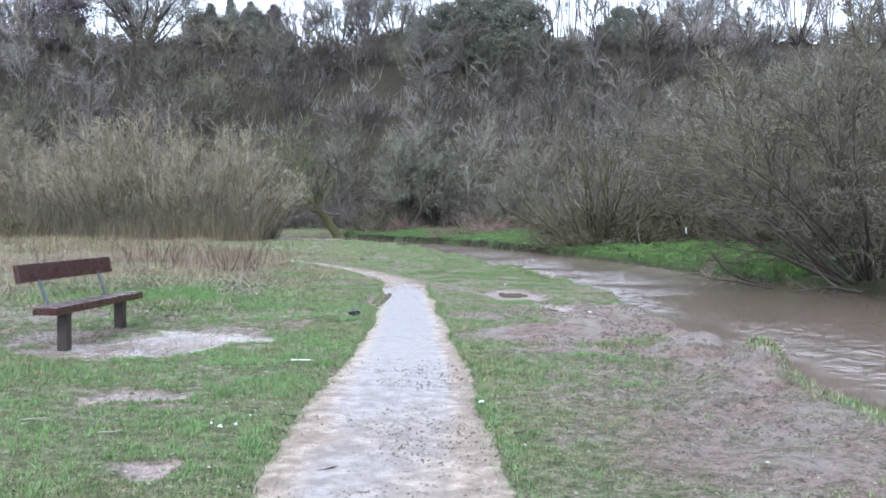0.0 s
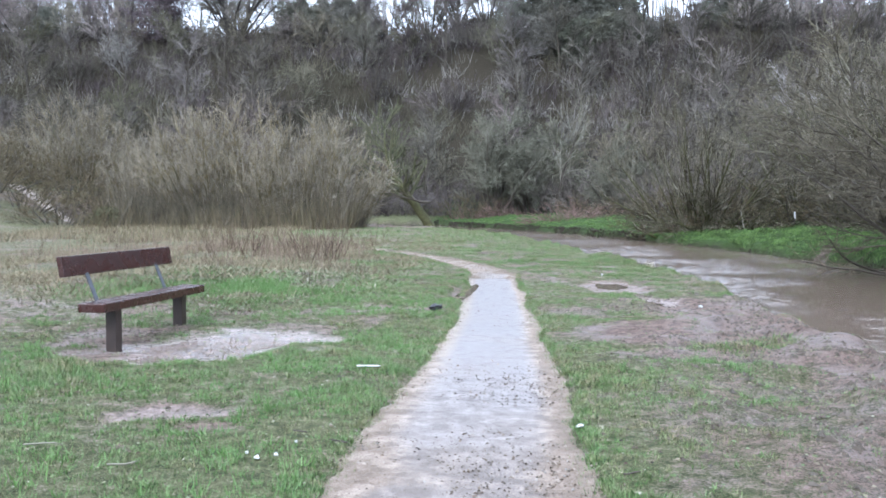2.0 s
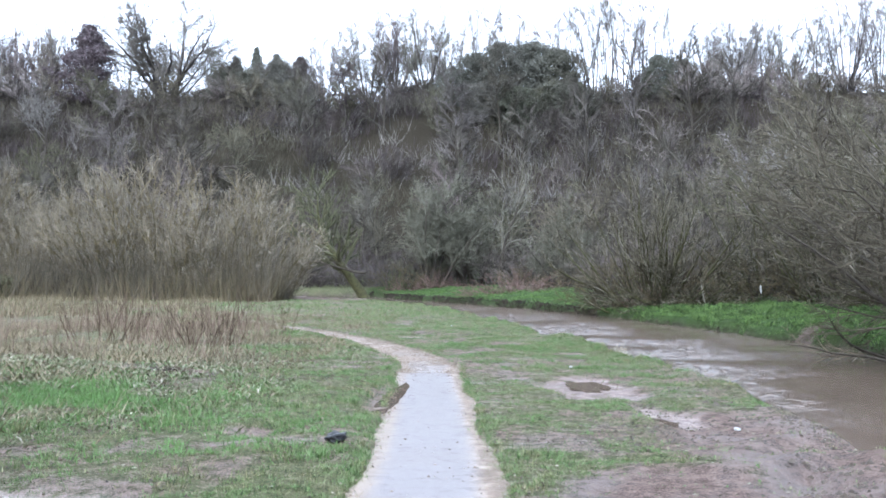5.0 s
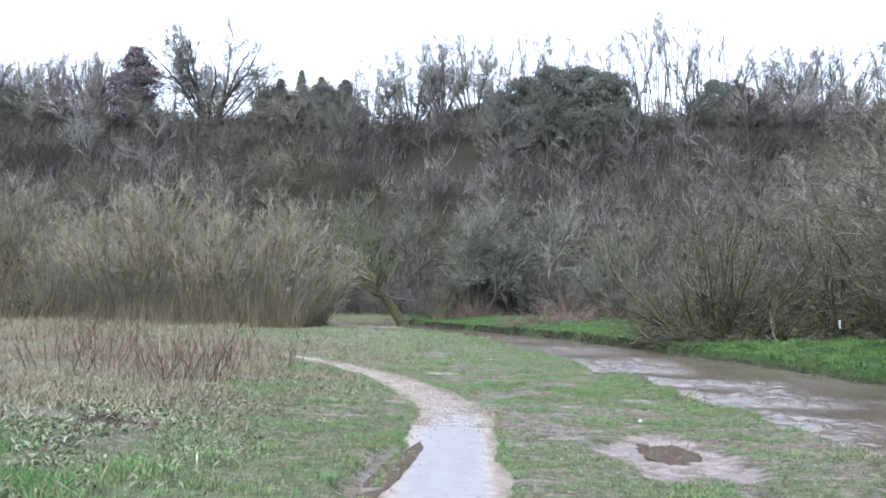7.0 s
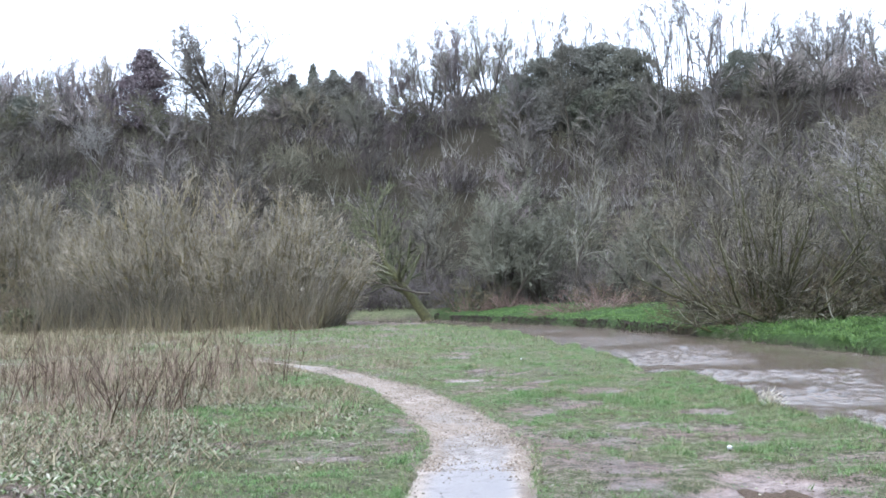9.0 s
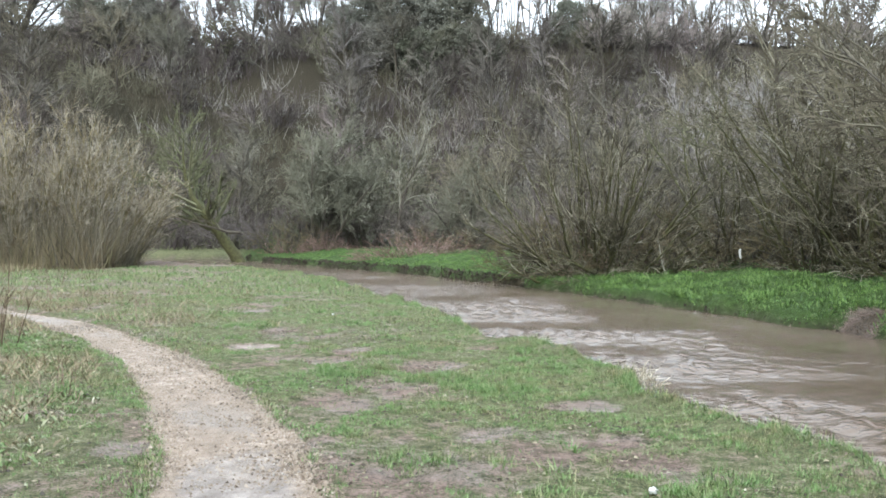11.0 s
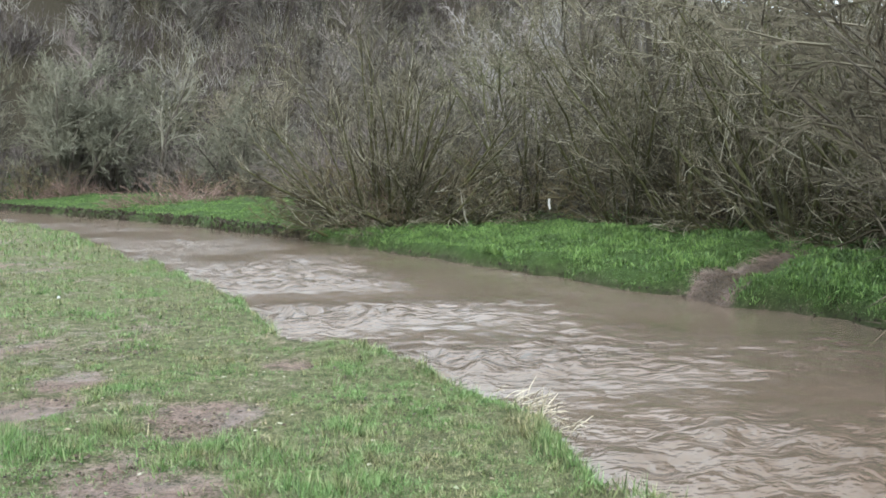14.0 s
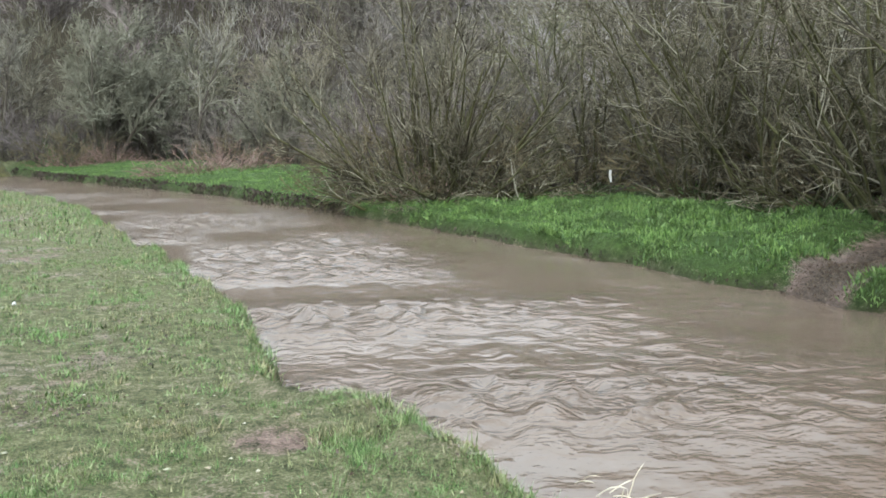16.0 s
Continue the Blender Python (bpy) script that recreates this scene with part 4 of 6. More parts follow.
# the wood on the flat and the flank beyond the far bank
for x, y, k, s in ((14, 52, "b", 0.9), (17, 49, "b", 1.0), (20, 46, "b", 1.0), (12, 58, "b", 0.9), (16, 57, "c", 1.1), (20, 53, "a", 1.1), (24, 44, "b", 1.0), (9, 62, "b", 0.9), (13, 65, "a", 1.0),
                   (18, 63, "c", 1.1), (23, 58, "a", 1.1), (8, 70, "b", 0.9), (11, 73, "a", 0.9), (6, 77, "b", 0.9), (16, 71, "a", 1.0), (22, 67, "c", 1.1), (27, 50, "a", 1.1), (27, 62, "a", 1.1),
                   (30, 42, "b", 1.2), (23, 37, "b", 0.9), (27, 33, "b", 1.0), (21, 30, "b", 0.9), (24, 25, "b", 1.0), (20, 22, "b", 0.9), (19, 14, "b", 0.9), (30, 72, "a", 1.1), (14, 80, "a", 0.9), (20, 78, "a", 1.0), (26, 76, "a", 1.0), (-2, 83, "b", 0.8), (-9, 84, "b", 0.8), (3, 81, "b", 0.8),
                   (18, 40, "c", 1.0), (22, 41, "a", 1.0), (15, 46, "c", 0.9), (18, 34, "b", 0.95), (16, 28, "b", 0.8), (27, 70, "i", 1.4), (24, 74, "c", 1.3), (30, 66, "c", 1.4), (33, 74, "a", 1.5), (35, 64, "c", 1.4), (29, 80, "b", 1.4), (34, 82, "c", 1.3), (22, 84, "c", 1.1), (38, 72, "b", 1.5), (37, 58, "a", 1.5), (33, 55, "c", 1.4), (31, 60, "e", 1.4), (27, 66, "e", 1.2), (36, 78, "e", 1.5), (24, 80, "e", 1.2), (38, 50, "b", 1.4), (42, 56, "e", 1.6), (44, 62, "a", 1.6), (40, 66, "e", 1.5), (42, 74, "b", 1.6), (46, 54, "a", 1.6), (48, 66, "e", 1.7), (36, 46, "e", 1.4), (40, 42, "a", 1.5), (44, 48, "e", 1.6), (34, 68, "e", 1.4), (40, 82, "e", 1.5), (45, 78, "a", 1.6), (34, 38, "b", 1.4), (38, 34, "e", 1.5), (32, 86, "e", 1.4)):
    spot(k, x, y, s * (0.82 if k in "bic" else 1.0) * (0.84 if x > 22 and y > 54 else 1.0))
# low scrub behind the far bank's green strip
for x, y, s in ((-6.5, 79, 0.7), (-2, 80, 0.8), (1, 78, 0.75), (3.2, 73.5, 0.6), (4.6, 72, 0.6), (6.3, 69.5, 0.65), (7.6, 65, 0.6), (8.4, 61, 0.65), (8.6, 56.5, 0.65), (9.3, 52, 0.7), (9.8, 48, 0.6), (11.5, 46.5, 0.7), (13, 44.5, 0.6),
                (15.5, 42.5, 0.6), (17, 41, 0.65), (19.5, 40, 0.7), (18.5, 36.5, 0.6), (20, 33, 0.6), (18.2, 31.5, 0.5), (21, 27, 0.7), (17, 26, 0.6), (10.5, 54, 0.7), (12, 50, 0.7), (-11, 82, 0.7), (-15, 84, 0.7), (-20, 86, 0.8), (-26, 88, 0.8)):
    spot("e", x, y, s)
spread_copies(hill_kinds, spots)

# the brushwood between the hillside trees, past counting
for seed, tint, label in ((201, TWIG_FAR, "brown leafless brushwood all over the hillside"), (202, TWIG_FAR_OLIVE, "olive leafless brushwood on the hillside"), (203, TWIG_FAR_GREY, "pale grey brushwood on the hillside")):
    rng = np.random.default_rng(seed)
    n = 3000 if tint is not TWIG_FAR_GREY else 900
    x, y = rng.uniform(-76, 38, n), 82 + 33 * rng.uniform(0, 1, n) ** 0.8
    keep = vnoise(x, y, 0.12, seed) > 0.36
    x, y = x[keep], y[keep]
    base = np.stack([x, y, ground_z(x, y) - 0.1], 1)
    base = np.repeat(base, 12, 0)
    base[:, :2] += rng.normal(0, 0.6, (len(base), 2))
    head = np.stack([rng.normal(0, 0.5, len(base)), rng.normal(0, 0.5, len(base)), np.ones(len(base))], 1)
    high = rng.uniform(0.9, 2.9, len(base)) * np.where(base[:, 1] > 107, 0.6, 1.0)
    P = lines(rng, base, head, high, 2, 0, 0)
    v, q, t = tubes(P, np.full((len(P), 2), 0.034))
    tagged(linked("hillside_brushwood", v, t, tint), label, "brushwood", kind="stuff")

# ---- plants beyond the river ----
# the leaning tree at the bend
rng = np.random.default_rng(11)
P = np.array([[(0, 0, -0.2), (-0.75, -0.1, 1.1), (-1.6, -0.2, 2.3), (-2.5, -0.3, 3.5), (-3.3, -0.2, 4.6), (-3.8, 0.1, 5.8), (-4.0, 0.3, 7.2), (-4.0, 0.5, 8.7)]])
R = np.array([[0.46, 0.36, 0.31, 0.25, 0.18, 0.12, 0.07, 0.03]])
lean = plant("leaning_tree", "mossy leaning tree with bare green-tinged crown at the river bend", "tree", (P, R),
             [row(24, 0.3, 1.0, 0.5, 0.95, 6, 0.16, 0.05, 0.6, 0.05), row(9, 0.15, 1, 0.5, 0.8, 3, 0.18, 0.02, 0.5, 0.026), row(8, 0.15, 1, 0.65, 0.7, 2, 0.15, 0.0, 0.7, 0.017)], BARK_MOSS, TWIG_GREEN, rng, stem_sides=8)
lean.matrix_basis = put(lean, -8.1, 72.6)
# grey lichened thorn
rng = np.random.default_rng(12)
thorn = plant("thorn_tree", "dense thorn tree grey-green with lichen on the far bank", "tree", fan(rng, 7, 0.6, 6.5, 8, 32, 0.16, 7, 0.07),
              [row(12, 0.2, 1, 0.5, 0.9, 4, 0.15, 0.0, 0.5, 0.03), row(9, 0.15, 1, 0.55, 0.8, 3, 0.18, -0.04, 0.5, 0.024), row(9, 0.15, 1, 0.6, 0.8, 2, 0.2, -0.05, 0.7, 0.022)], BARK, TWIG_GREY, rng)
thorn.matrix_basis = put(thorn, -3.8, 76.5, 0, 1.15, 1.2)
copy_thing(thorn, put(thorn, -0.5, 79, 2.0, 0.95))
copy_thing(thorn, put(thorn, 5.5, 69, 4.0, 0.7, 0.62))
# bleached tree
rng = np.random.default_rng(13)
pale = plant("dead_tree", "pale bleached bare tree above the far bank scrub", "tree", trunk_line(rng, 8.5, 0.16, (0.1, 0), wiggle=0.08),
             [row(16, 0.3, 1, 0.4, 0.6, 5, 0.15, 0.05, 0.6, 0.035), row(6, 0.2, 1, 0.45, 0.7, 4, 0.2, 0.0, 0.6, 0.026), row(4, 0.2, 1, 0.5, 0.7, 3, 0.2, 0, 0.6, 0.018)], BARK, TWIG_PALE, rng)
pale.matrix_basis = put(pale, 1.2, 76, 0, 0.95)
# the large many-stemmed willow
rng = np.random.default_rng(14)
willow = plant("willow", "large many-stemmed leafless willow on the far bank", "tree", fan(rng, 40, 1.2, 6.3, 2, 54, 0.075, 9, 0.055, 0.03, 0.82),
               [row(9, 0.2, 1, 0.36, 0.55, 4, 0.15, 0.05, 0.5, 0.013), row(6, 0.15, 1, 0.5, 0.65, 3, 0.17, 0.02, 0.5, 0.010), row(4, 0.15, 1, 0.6, 0.65, 2, 0.16, 0.0, 0.7, 0.0085)], BARK_MOSS, TWIG_LICHEN, rng)
willow.matrix_basis = put(willow, 7.1, 44.0)
# low sprawling pale branches at its foot
rng = np.random.default_rng(15)
sprawl = plant("sprawling_bush", "tangle of drooping lichen-pale branches at the thicket foot", "shrub", fan(rng, 26, 0.9, 3.0, 45, 82, 0.05, 8, 0.16, 0.02),
               [row(7, 0.2, 1, 0.4, 0.8, 5, 0.2, -0.03, 0.55, 0.013), row(4, 0.2, 1, 0.5, 0.8, 3, 0.22, -0.03, 0.6, 0.008)], BARK_MOSS, TWIG_LICHEN, rng)
sprawl.matrix_basis = put(sprawl, 7.9, 42.4, 0.4)
for x, y, turn, size in ((6.0, 43.2, 2.4, 0.85), (6.9, 42.4, 1.2, 0.75), (8.9, 41.6, 3.6, 0.7), (12.2, 37.6, 5.0, 0.75), (12.6, 34.4, 2.9, 0.7), (13.4, 31.2, 4.2, 0.75), (14.8, 28.8, 0.8, 0.8)):
    copy_thing(sprawl, put(sprawl, x, y, turn, size))
# dark low scrub round the feet of the thickets
rng = np.random.default_rng(25)
scrub = plant("low_scrub", "low dark tangled leafless scrub beside the thicket", "shrub", fan(rng, 27, 1.1, 2.2, 10, 75, 0.035, 5, 0.16, 0.0),
              [row(7, 0.15, 1, 0.45, 0.8, 3, 0.2, 0.0, 0.5, 0.013), row(7, 0.15, 1, 0.55, 0.8, 2, 0.2, -0.03, 0.6, 0.011)], BARK, TWIG_RUSSET, rng, "low scrub clumps", stem_sides=4)
feet = [(6.4, 44.4, 0.0, 1.0), (8.0, 43.8, 1.0, 1.0), (10.8, 42.6, 2.0, 1.0), (12.6, 39.4, 3.0, 0.9), (13.4, 36.9, 4.0, 1.0), (14.2, 34.9, 5.0, 1.0), (15.4, 33.0, 0.6, 1.0), (16.9, 31.2, 1.6, 1.0), (18.0, 28.8, 2.6, 1.1), (13.2, 39.6, 3.4, 1.2), (15.6, 36.4, 0.2, 1.2), (7.2, 46.5, 1.4, 1.2), (9.6, 44.2, 5.4, 1.2), (5.6, 64.5, 1.8, 0.8), (3.4, 70.5, 2.9, 1.0), (-5.6, 76, 3.7, 1.2), (-24.2, 52.6, 0.3, 1.3), (-27.6, 56.8, 1.9, 1.5), (-25.2, 47.6, 2.8, 1.0), (-31.0, 60.0, 4.1, 1.6), (-28.4, 50.0, 5.2, 1.2), (-32.6, 53.4, 0.9, 1.5), (-36, 58, 2.2, 1.7)]
for n, (x, y, turn, size) in enumerate(feet):
    if n:
        copy_thing(scrub, put(scrub, x, y, turn, size))
    else:
        scrub.matrix_basis = put(scrub, x, y, turn, size)
# multi-stemmed hazels along the far bank
rng = np.random.default_rng(16)
hazel = plant("hazel", "dense leafless hazel thicket on the far bank", "shrub", fan(rng, 22, 1.0, 7.2, 3, 46, 0.062, 10, 0.13, 0.015, 0.85),
              [row(9, 0.08, 1, 0.36, 0.8, 5, 0.22, 0.02, 0.5, 0.012), row(6, 0.15, 1, 0.5, 0.85, 3, 0.24, 0.0, 0.5, 0.009), row(4, 0.15, 1, 0.6, 0.75, 2, 0.18, 0.0, 0.7, 0.0075)], BARK_MOSS, TWIG_LICHEN, rng, "hazels on the far bank")
hz = [(12.2, 38.6, 0.0, 1.0), (12.5, 35.6, 1.0, 0.95), (12.9, 32.6, 2.1, 0.95), (13.8, 30.0, 3.3, 1.0), (15.4, 28.0, 4.0, 1.0), (14.4, 37.0, 5.1, 1.1), (15.8, 34.2, 0.7, 1.1), (17.0, 31.0, 2.6, 1.1), (14.6, 41.0, 1.6, 1.0), (11.6, 42.8, 3.0, 0.9)]
for n, (x, y, turn, size) in enumerate(hz):
    if n:
        copy_thing(hazel, put(hazel, x, y, turn, size))
    else:
        hazel.matrix_basis = put(hazel, x, y, turn, size)
# taller dark-limbed trees in the thicket, leaning to the light over the water
leaner = bare_tree(26, 7.6, 0.15, "dark crooked tree leaning out of the far bank thicket", (-0.34, -0.1), first=0.3, n1=15, n2=6, n3=5, ratio=0.36, spread=0.7, floor=0.011, twig=TWIG_LICHEN, bark=BARK)
leaner.matrix_basis = put(leaner, 12.9, 37.4)
for x, y, turn, size in ((15.0, 32.6, 0.5, 1.15), (14.0, 43.4, 0.2, 1.1)):
    copy_thing(leaner, put(leaner, x, y, turn, size))
# the willow that hangs over the water
rng = np.random.default_rng(17)
P, R = fan(rng, 46, 0.9, 6.7, 6, 72, 0.06, 9, 0.075, 0.012, 0.92)
over = plant("overhanging_willow", "sprawling leafless willow with boughs dipping into the river", "tree", (P, R),
             [row(9, 0.12, 1, 0.4, 0.65, 4, 0.14, 0.03, 0.5, 0.015), row(8, 0.15, 1, 0.5, 0.65, 3, 0.16, 0.0, 0.5, 0.011), row(6, 0.15, 1, 0.6, 0.65, 2, 0.16, 0, 0.7, 0.0095)], BARK, TWIG_DARK, rng)
over.matrix_basis = put(over, 10.5, 22.6, 0.3)
copy_thing(over, put(over, 15.2, 24.6, 2.3, 0.9))

# ---- the pale willow thicket in the meadow ----
rng = np.random.default_rng(18)
sallow = plant("willow_bush", "broad pale olive willow bush, leafless, behind the tall dead weeds", "shrub", fan(rng, 150, 3.6, 6.2, 0, 38, 0.03, 6, 0.11, 0.01, 0.5, 0.92),
               [row(11, 0.12, 1, 0.36, 0.65, 3, 0.16, 0.04, 0.5, 0.015), row(10, 0.15, 1, 0.55, 0.7, 2, 0.14, 0.03, 0.7, 0.0115)], BARK_MOSS, TWIG_WILLOW, rng, "willow bushes in the meadow", tips=TWIG_TIPS)
sal = [(-17.4, 53.5, 0, 1.12, 1.28), (-21.6, 56, 1.3, 0.85, 0.95), (-13.4, 52.5, 2.2, 0.85, 0.9), (-33.5, 64.5, 3.0, 0.9, 0.9)]
for n, (x, y, turn, size, tall) in enumerate(sal):
    if n:
        copy_thing(sallow, put(sallow, x, y, turn, size, tall))
    else:
        sallow.matrix_basis = put(sallow, x, y, turn, size, tall)
copy_thing(hazel, put(hazel, -38, 62, 3, 0.8))

# ---- the bench ----
def block(name, size, place, turn, material, parent, label="", bevel=0.008):
    """A planed timber or bar with eased edges, as ONE part."""
    bm = bmesh.new()
    bmesh.ops.create_cube(bm, size=1.0)
    bmesh.ops.scale(bm, vec=size, verts=bm.verts)
    bmesh.ops.bevel(bm, geom=bm.edges[:], offset=bevel, segments=2, affect="EDGES", profile=0.6)
    me = bpy.data.meshes.new(name)
    bm.to_mesh(me)
    bm.free()
    me.materials.append(material)
    ob = new(name, me)
    ob.parent = parent
    ob.matrix_basis = Matrix.LocRotScale(place, Euler(turn), None)
    if label:
        ob["label"] = label
    return ob


def timber(name, dark, light, rough):
    m, t, b = nodes_of(name)
    co = t.nodes.new("ShaderNodeTexCoord").outputs["Object"]
    mp = add(t, "ShaderNodeMapping", Scale=(18.0, 1.2, 18.0))
    t.links.new(co, mp.inputs["Vector"])
    grain = noise_at(t, 3.0, 6, 0.7, mp.outputs["Vector"], 1.2)
    blot = noise_at(t, 5.0, 4)
    col = mixed(t, grain, dark, light)
    col = mixed(t, level(t, blot, 0.5, 0.75, 0, 0.6), col, tuple(c * 0.45 for c in dark))
    t.links.new(col, b.inputs["Base Color"])
    t.links.new(level(t, blot, 0.3, 0.7, rough, rough + 0.14), b.inputs["Roughness"])
    bumped(t, b, grain, 0.35, 0.004)
    return m


RED_WOOD = timber("wet_red_brown_hardwood", (0.017, 0.0065, 0.0055), (0.052, 0.0165, 0.0135), 0.2)
DARK_WOOD = timber("dark_stained_posts", (0.014, 0.008, 0.006), (0.038, 0.023, 0.018), 0.4)
GALV = speckled("weathered_steel_bar", (0.045, 0.048, 0.054), (0.109, 0.115, 0.128), 20.0, 0.45, bump=0.1)
GALV.node_tree.nodes["Principled BSDF"].inputs["Metallic"].default_value = 0.6

bench = new("bench")
tagged(bench, "wet red-brown timber park bench with plank back on a muddy patch", "bench")
bench.matrix_basis = Matrix.LocRotScale((-3.71, 9.68, -0.057), Euler((0, 0, radians(-5))), None)
block("seat", (0.25, 1.96, 0.08), (0.0, 0, 0.439), (0, 0, 0), RED_WOOD, bench, "thick dark wet seat plank", 0.010)
block("backrest", (0.05, 1.96, 0.182), (-0.285, 0, 0.789), (0, radians(-10), 0), RED_WOOD, bench, "red-brown back plank", 0.007)
for y in (-0.63, 0.63):
    block("leg", (0.105, 0.105, 0.60), (0.01, y, 0.10), (0, 0, 0), DARK_WOOD, bench, bevel=0.012)
    strap = block("back_support", (0.010, 0.055, 0.40), (-0.205, y, 0.60), (0, radians(-22), 0), GALV, bench, "grey steel strap", 0.002)
    for z in (-0.14, 0.12):
        block("bolt", (0.014, 0.018, 0.018), (0.008, 0, z), (radians(45), 0, 0), GALV, strap, bevel=0.004)

# ---- grasses, weeds and leaves ----


def stuff(name, verts, faces, material, label, category):
    return tagged(linked(name, verts, faces, material), label, category, kind="stuff")


def blades(rng, x, y, tall, wide, lean, sink=0.01, least=0.1):
    """One bent-over blade at each place: corners and faces."""
    n = len(x)
    z = ground_z(x, y) - sink
    w = rng.uniform(0, 2 * math.pi, n)
    b = np.stack([np.cos(w), np.sin(w), np.zeros(n)], 1) * (wide * 0.5)[:, None]
    v = rng.uniform(0, 2 * math.pi, n)
    off = tall * lean * rng.uniform(least, 1.0, n)
    root = np.stack([x, y, z], 1)
    tip = root + np.stack([np.cos(v) * off, np.sin(v) * off, np.sqrt(np.maximum(tall ** 2 - off ** 2, 0.0001))], 1)
    return np.stack([root - b, root + b, tip], 1).reshape(-1, 3), np.arange(3 * n).reshape(-1, 3)


def turf_spots(rng, x0, x1, y0, y1, density):
    """Places with turf on the near side of the river, thinned where it is bare."""
    n = int((x1 - x0) * (y1 - y0) * density)
    x, y = rng.uniform(x0, x1, n), rng.uniform(y0, y1, n)
    bare = mud_of(x, y) + (vnoise(x, y, 9.0, 61) - 0.5) * 0.6 + 0.5 * wet_of(x, y)
    patch = smooth(0.2, 0.6, vnoise(x, y, 2.3, 62)) * smooth(0.15, 0.55, vnoise(x, y, 7.0, 65)) * 0.84 + 0.16
    keep = (near_in(x, y) > 0.0) & (track_off(x, y) > 0.95 + 0.13 * rng.normal(0, 1, n)) & (rng.uniform(0, 1, n) < patch * (0.09 * (bare < 1.0) + 0.91 * smooth(0.6, 0.2, bare)) * (1 - 0.75 * dry_of(x, y)))
    return x[keep], y[keep]


def tufts(rng, x, y, each, reach, tall, wide):
    """Rosettes of blades that lean out from each place."""
    n = len(x) * each
    w = rng.uniform(0, 2 * math.pi, n)
    r = np.abs(rng.normal(0, 1, n)) * np.repeat(reach, each)
    bx, by = np.repeat(x, each) + np.cos(w) * r, np.repeat(y, each) + np.sin(w) * r
    high = np.repeat(tall, each) * rng.uniform(0.45, 1.3, n)
    off = high * rng.uniform(0.15, 0.97, n)
    v = w + rng.normal(0, 0.8, n)
    side = w + math.pi / 2 + rng.normal(0, 0.5, n)
    root = np.stack([bx, by, ground_z(bx, by) - 0.008], 1)
    b = np.stack([np.cos(side), np.sin(side), np.zeros(n)], 1) * (rng.uniform(0.5, 1.2, n) * np.repeat(wide, each) * 0.5)[:, None]
    tip = root + np.stack([np.cos(v) * off, np.sin(v) * off, np.sqrt(high ** 2 - off ** 2)], 1)
    return np.stack([root - b, root + b, tip], 1).reshape(-1, 3), np.arange(3 * n).reshape(-1, 3)


rng = np.random.default_rng(101)
for y0, y1, x0, x1, dense, size, label in ((3.2, 9, -4.4, 3.4, 1300, 1.0, "short winter meadow grass in uneven tufts beside the path"), (9, 16, -5.5, 3.4, 900, 1.15, "short meadow grass round the bench and the worn bank"),
                                           (16, 24.5, -5.0, 3.0, 1300, 1.1, "green winter meadow grass on the river bend"), (24.5, 33, -9.0, 2.2, 220, 1.9, "meadow grass along the far end of the path")):
    x, y = turf_spots(rng, x0, x1, y0, y1, dense)
    lush = smooth(0.45, 0.8, vnoise(x, y, 3.0, 63)) * smooth(0.35, 0.75, vnoise(x, y, 0.8, 64)) + 0.8 * np.exp(-(near_in(x, y) / 0.25) ** 2)
    one = rng.uniform(0.6, 1.4, len(x))
    v, f = tufts(rng, x, y, 11, (0.020 + 0.016 * one) * size, (0.019 + 0.010 * size + 0.034 * lush) * one, 0.0054 * size * one)
    stuff("meadow_grass", v, f, BLADES, label, "grass")
x, y = turf_spots(rng, -16.0, 1.5, 33, 56, 160)
v, f = blades(rng, x, y, 0.09 * rng.uniform(0.6, 1.4, len(x)), rng.uniform(0.015, 0.03, len(x)), 0.8)
stuff("meadow_grass", v, f, BLADES, "far meadow grass towards the willow bushes", "grass")
n = 5200
y = 3.3 + 22 * rng.uniform(0, 1, n) ** 1.2
u = rng.choice([-1, 1], n) * rng.normal(1.03, 0.09, n)
x = curve_x(y, TRACK_Y, TRACK_X) + u * curve_x(y, TRACK_Y, TRACK_W)
keep = vnoise(x, y, 1.8, 69) > 0.3
x, y = x[keep], y[keep]
one = rng.uniform(0.6, 1.4, len(x))
v, f = tufts(rng, x, y, 9, 0.022 * one, 0.042 * one, 0.0056 * one)
stuff("edge_grass", v, f, BLADES, "ragged grass overhanging the footpath edges", "grass")
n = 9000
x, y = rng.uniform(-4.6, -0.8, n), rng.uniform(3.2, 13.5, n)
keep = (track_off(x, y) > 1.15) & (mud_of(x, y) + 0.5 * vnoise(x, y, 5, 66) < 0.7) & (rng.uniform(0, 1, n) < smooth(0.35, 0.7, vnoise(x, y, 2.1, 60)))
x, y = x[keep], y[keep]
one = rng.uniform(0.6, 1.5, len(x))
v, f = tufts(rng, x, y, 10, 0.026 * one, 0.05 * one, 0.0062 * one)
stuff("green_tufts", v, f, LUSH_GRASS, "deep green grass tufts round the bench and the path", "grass")
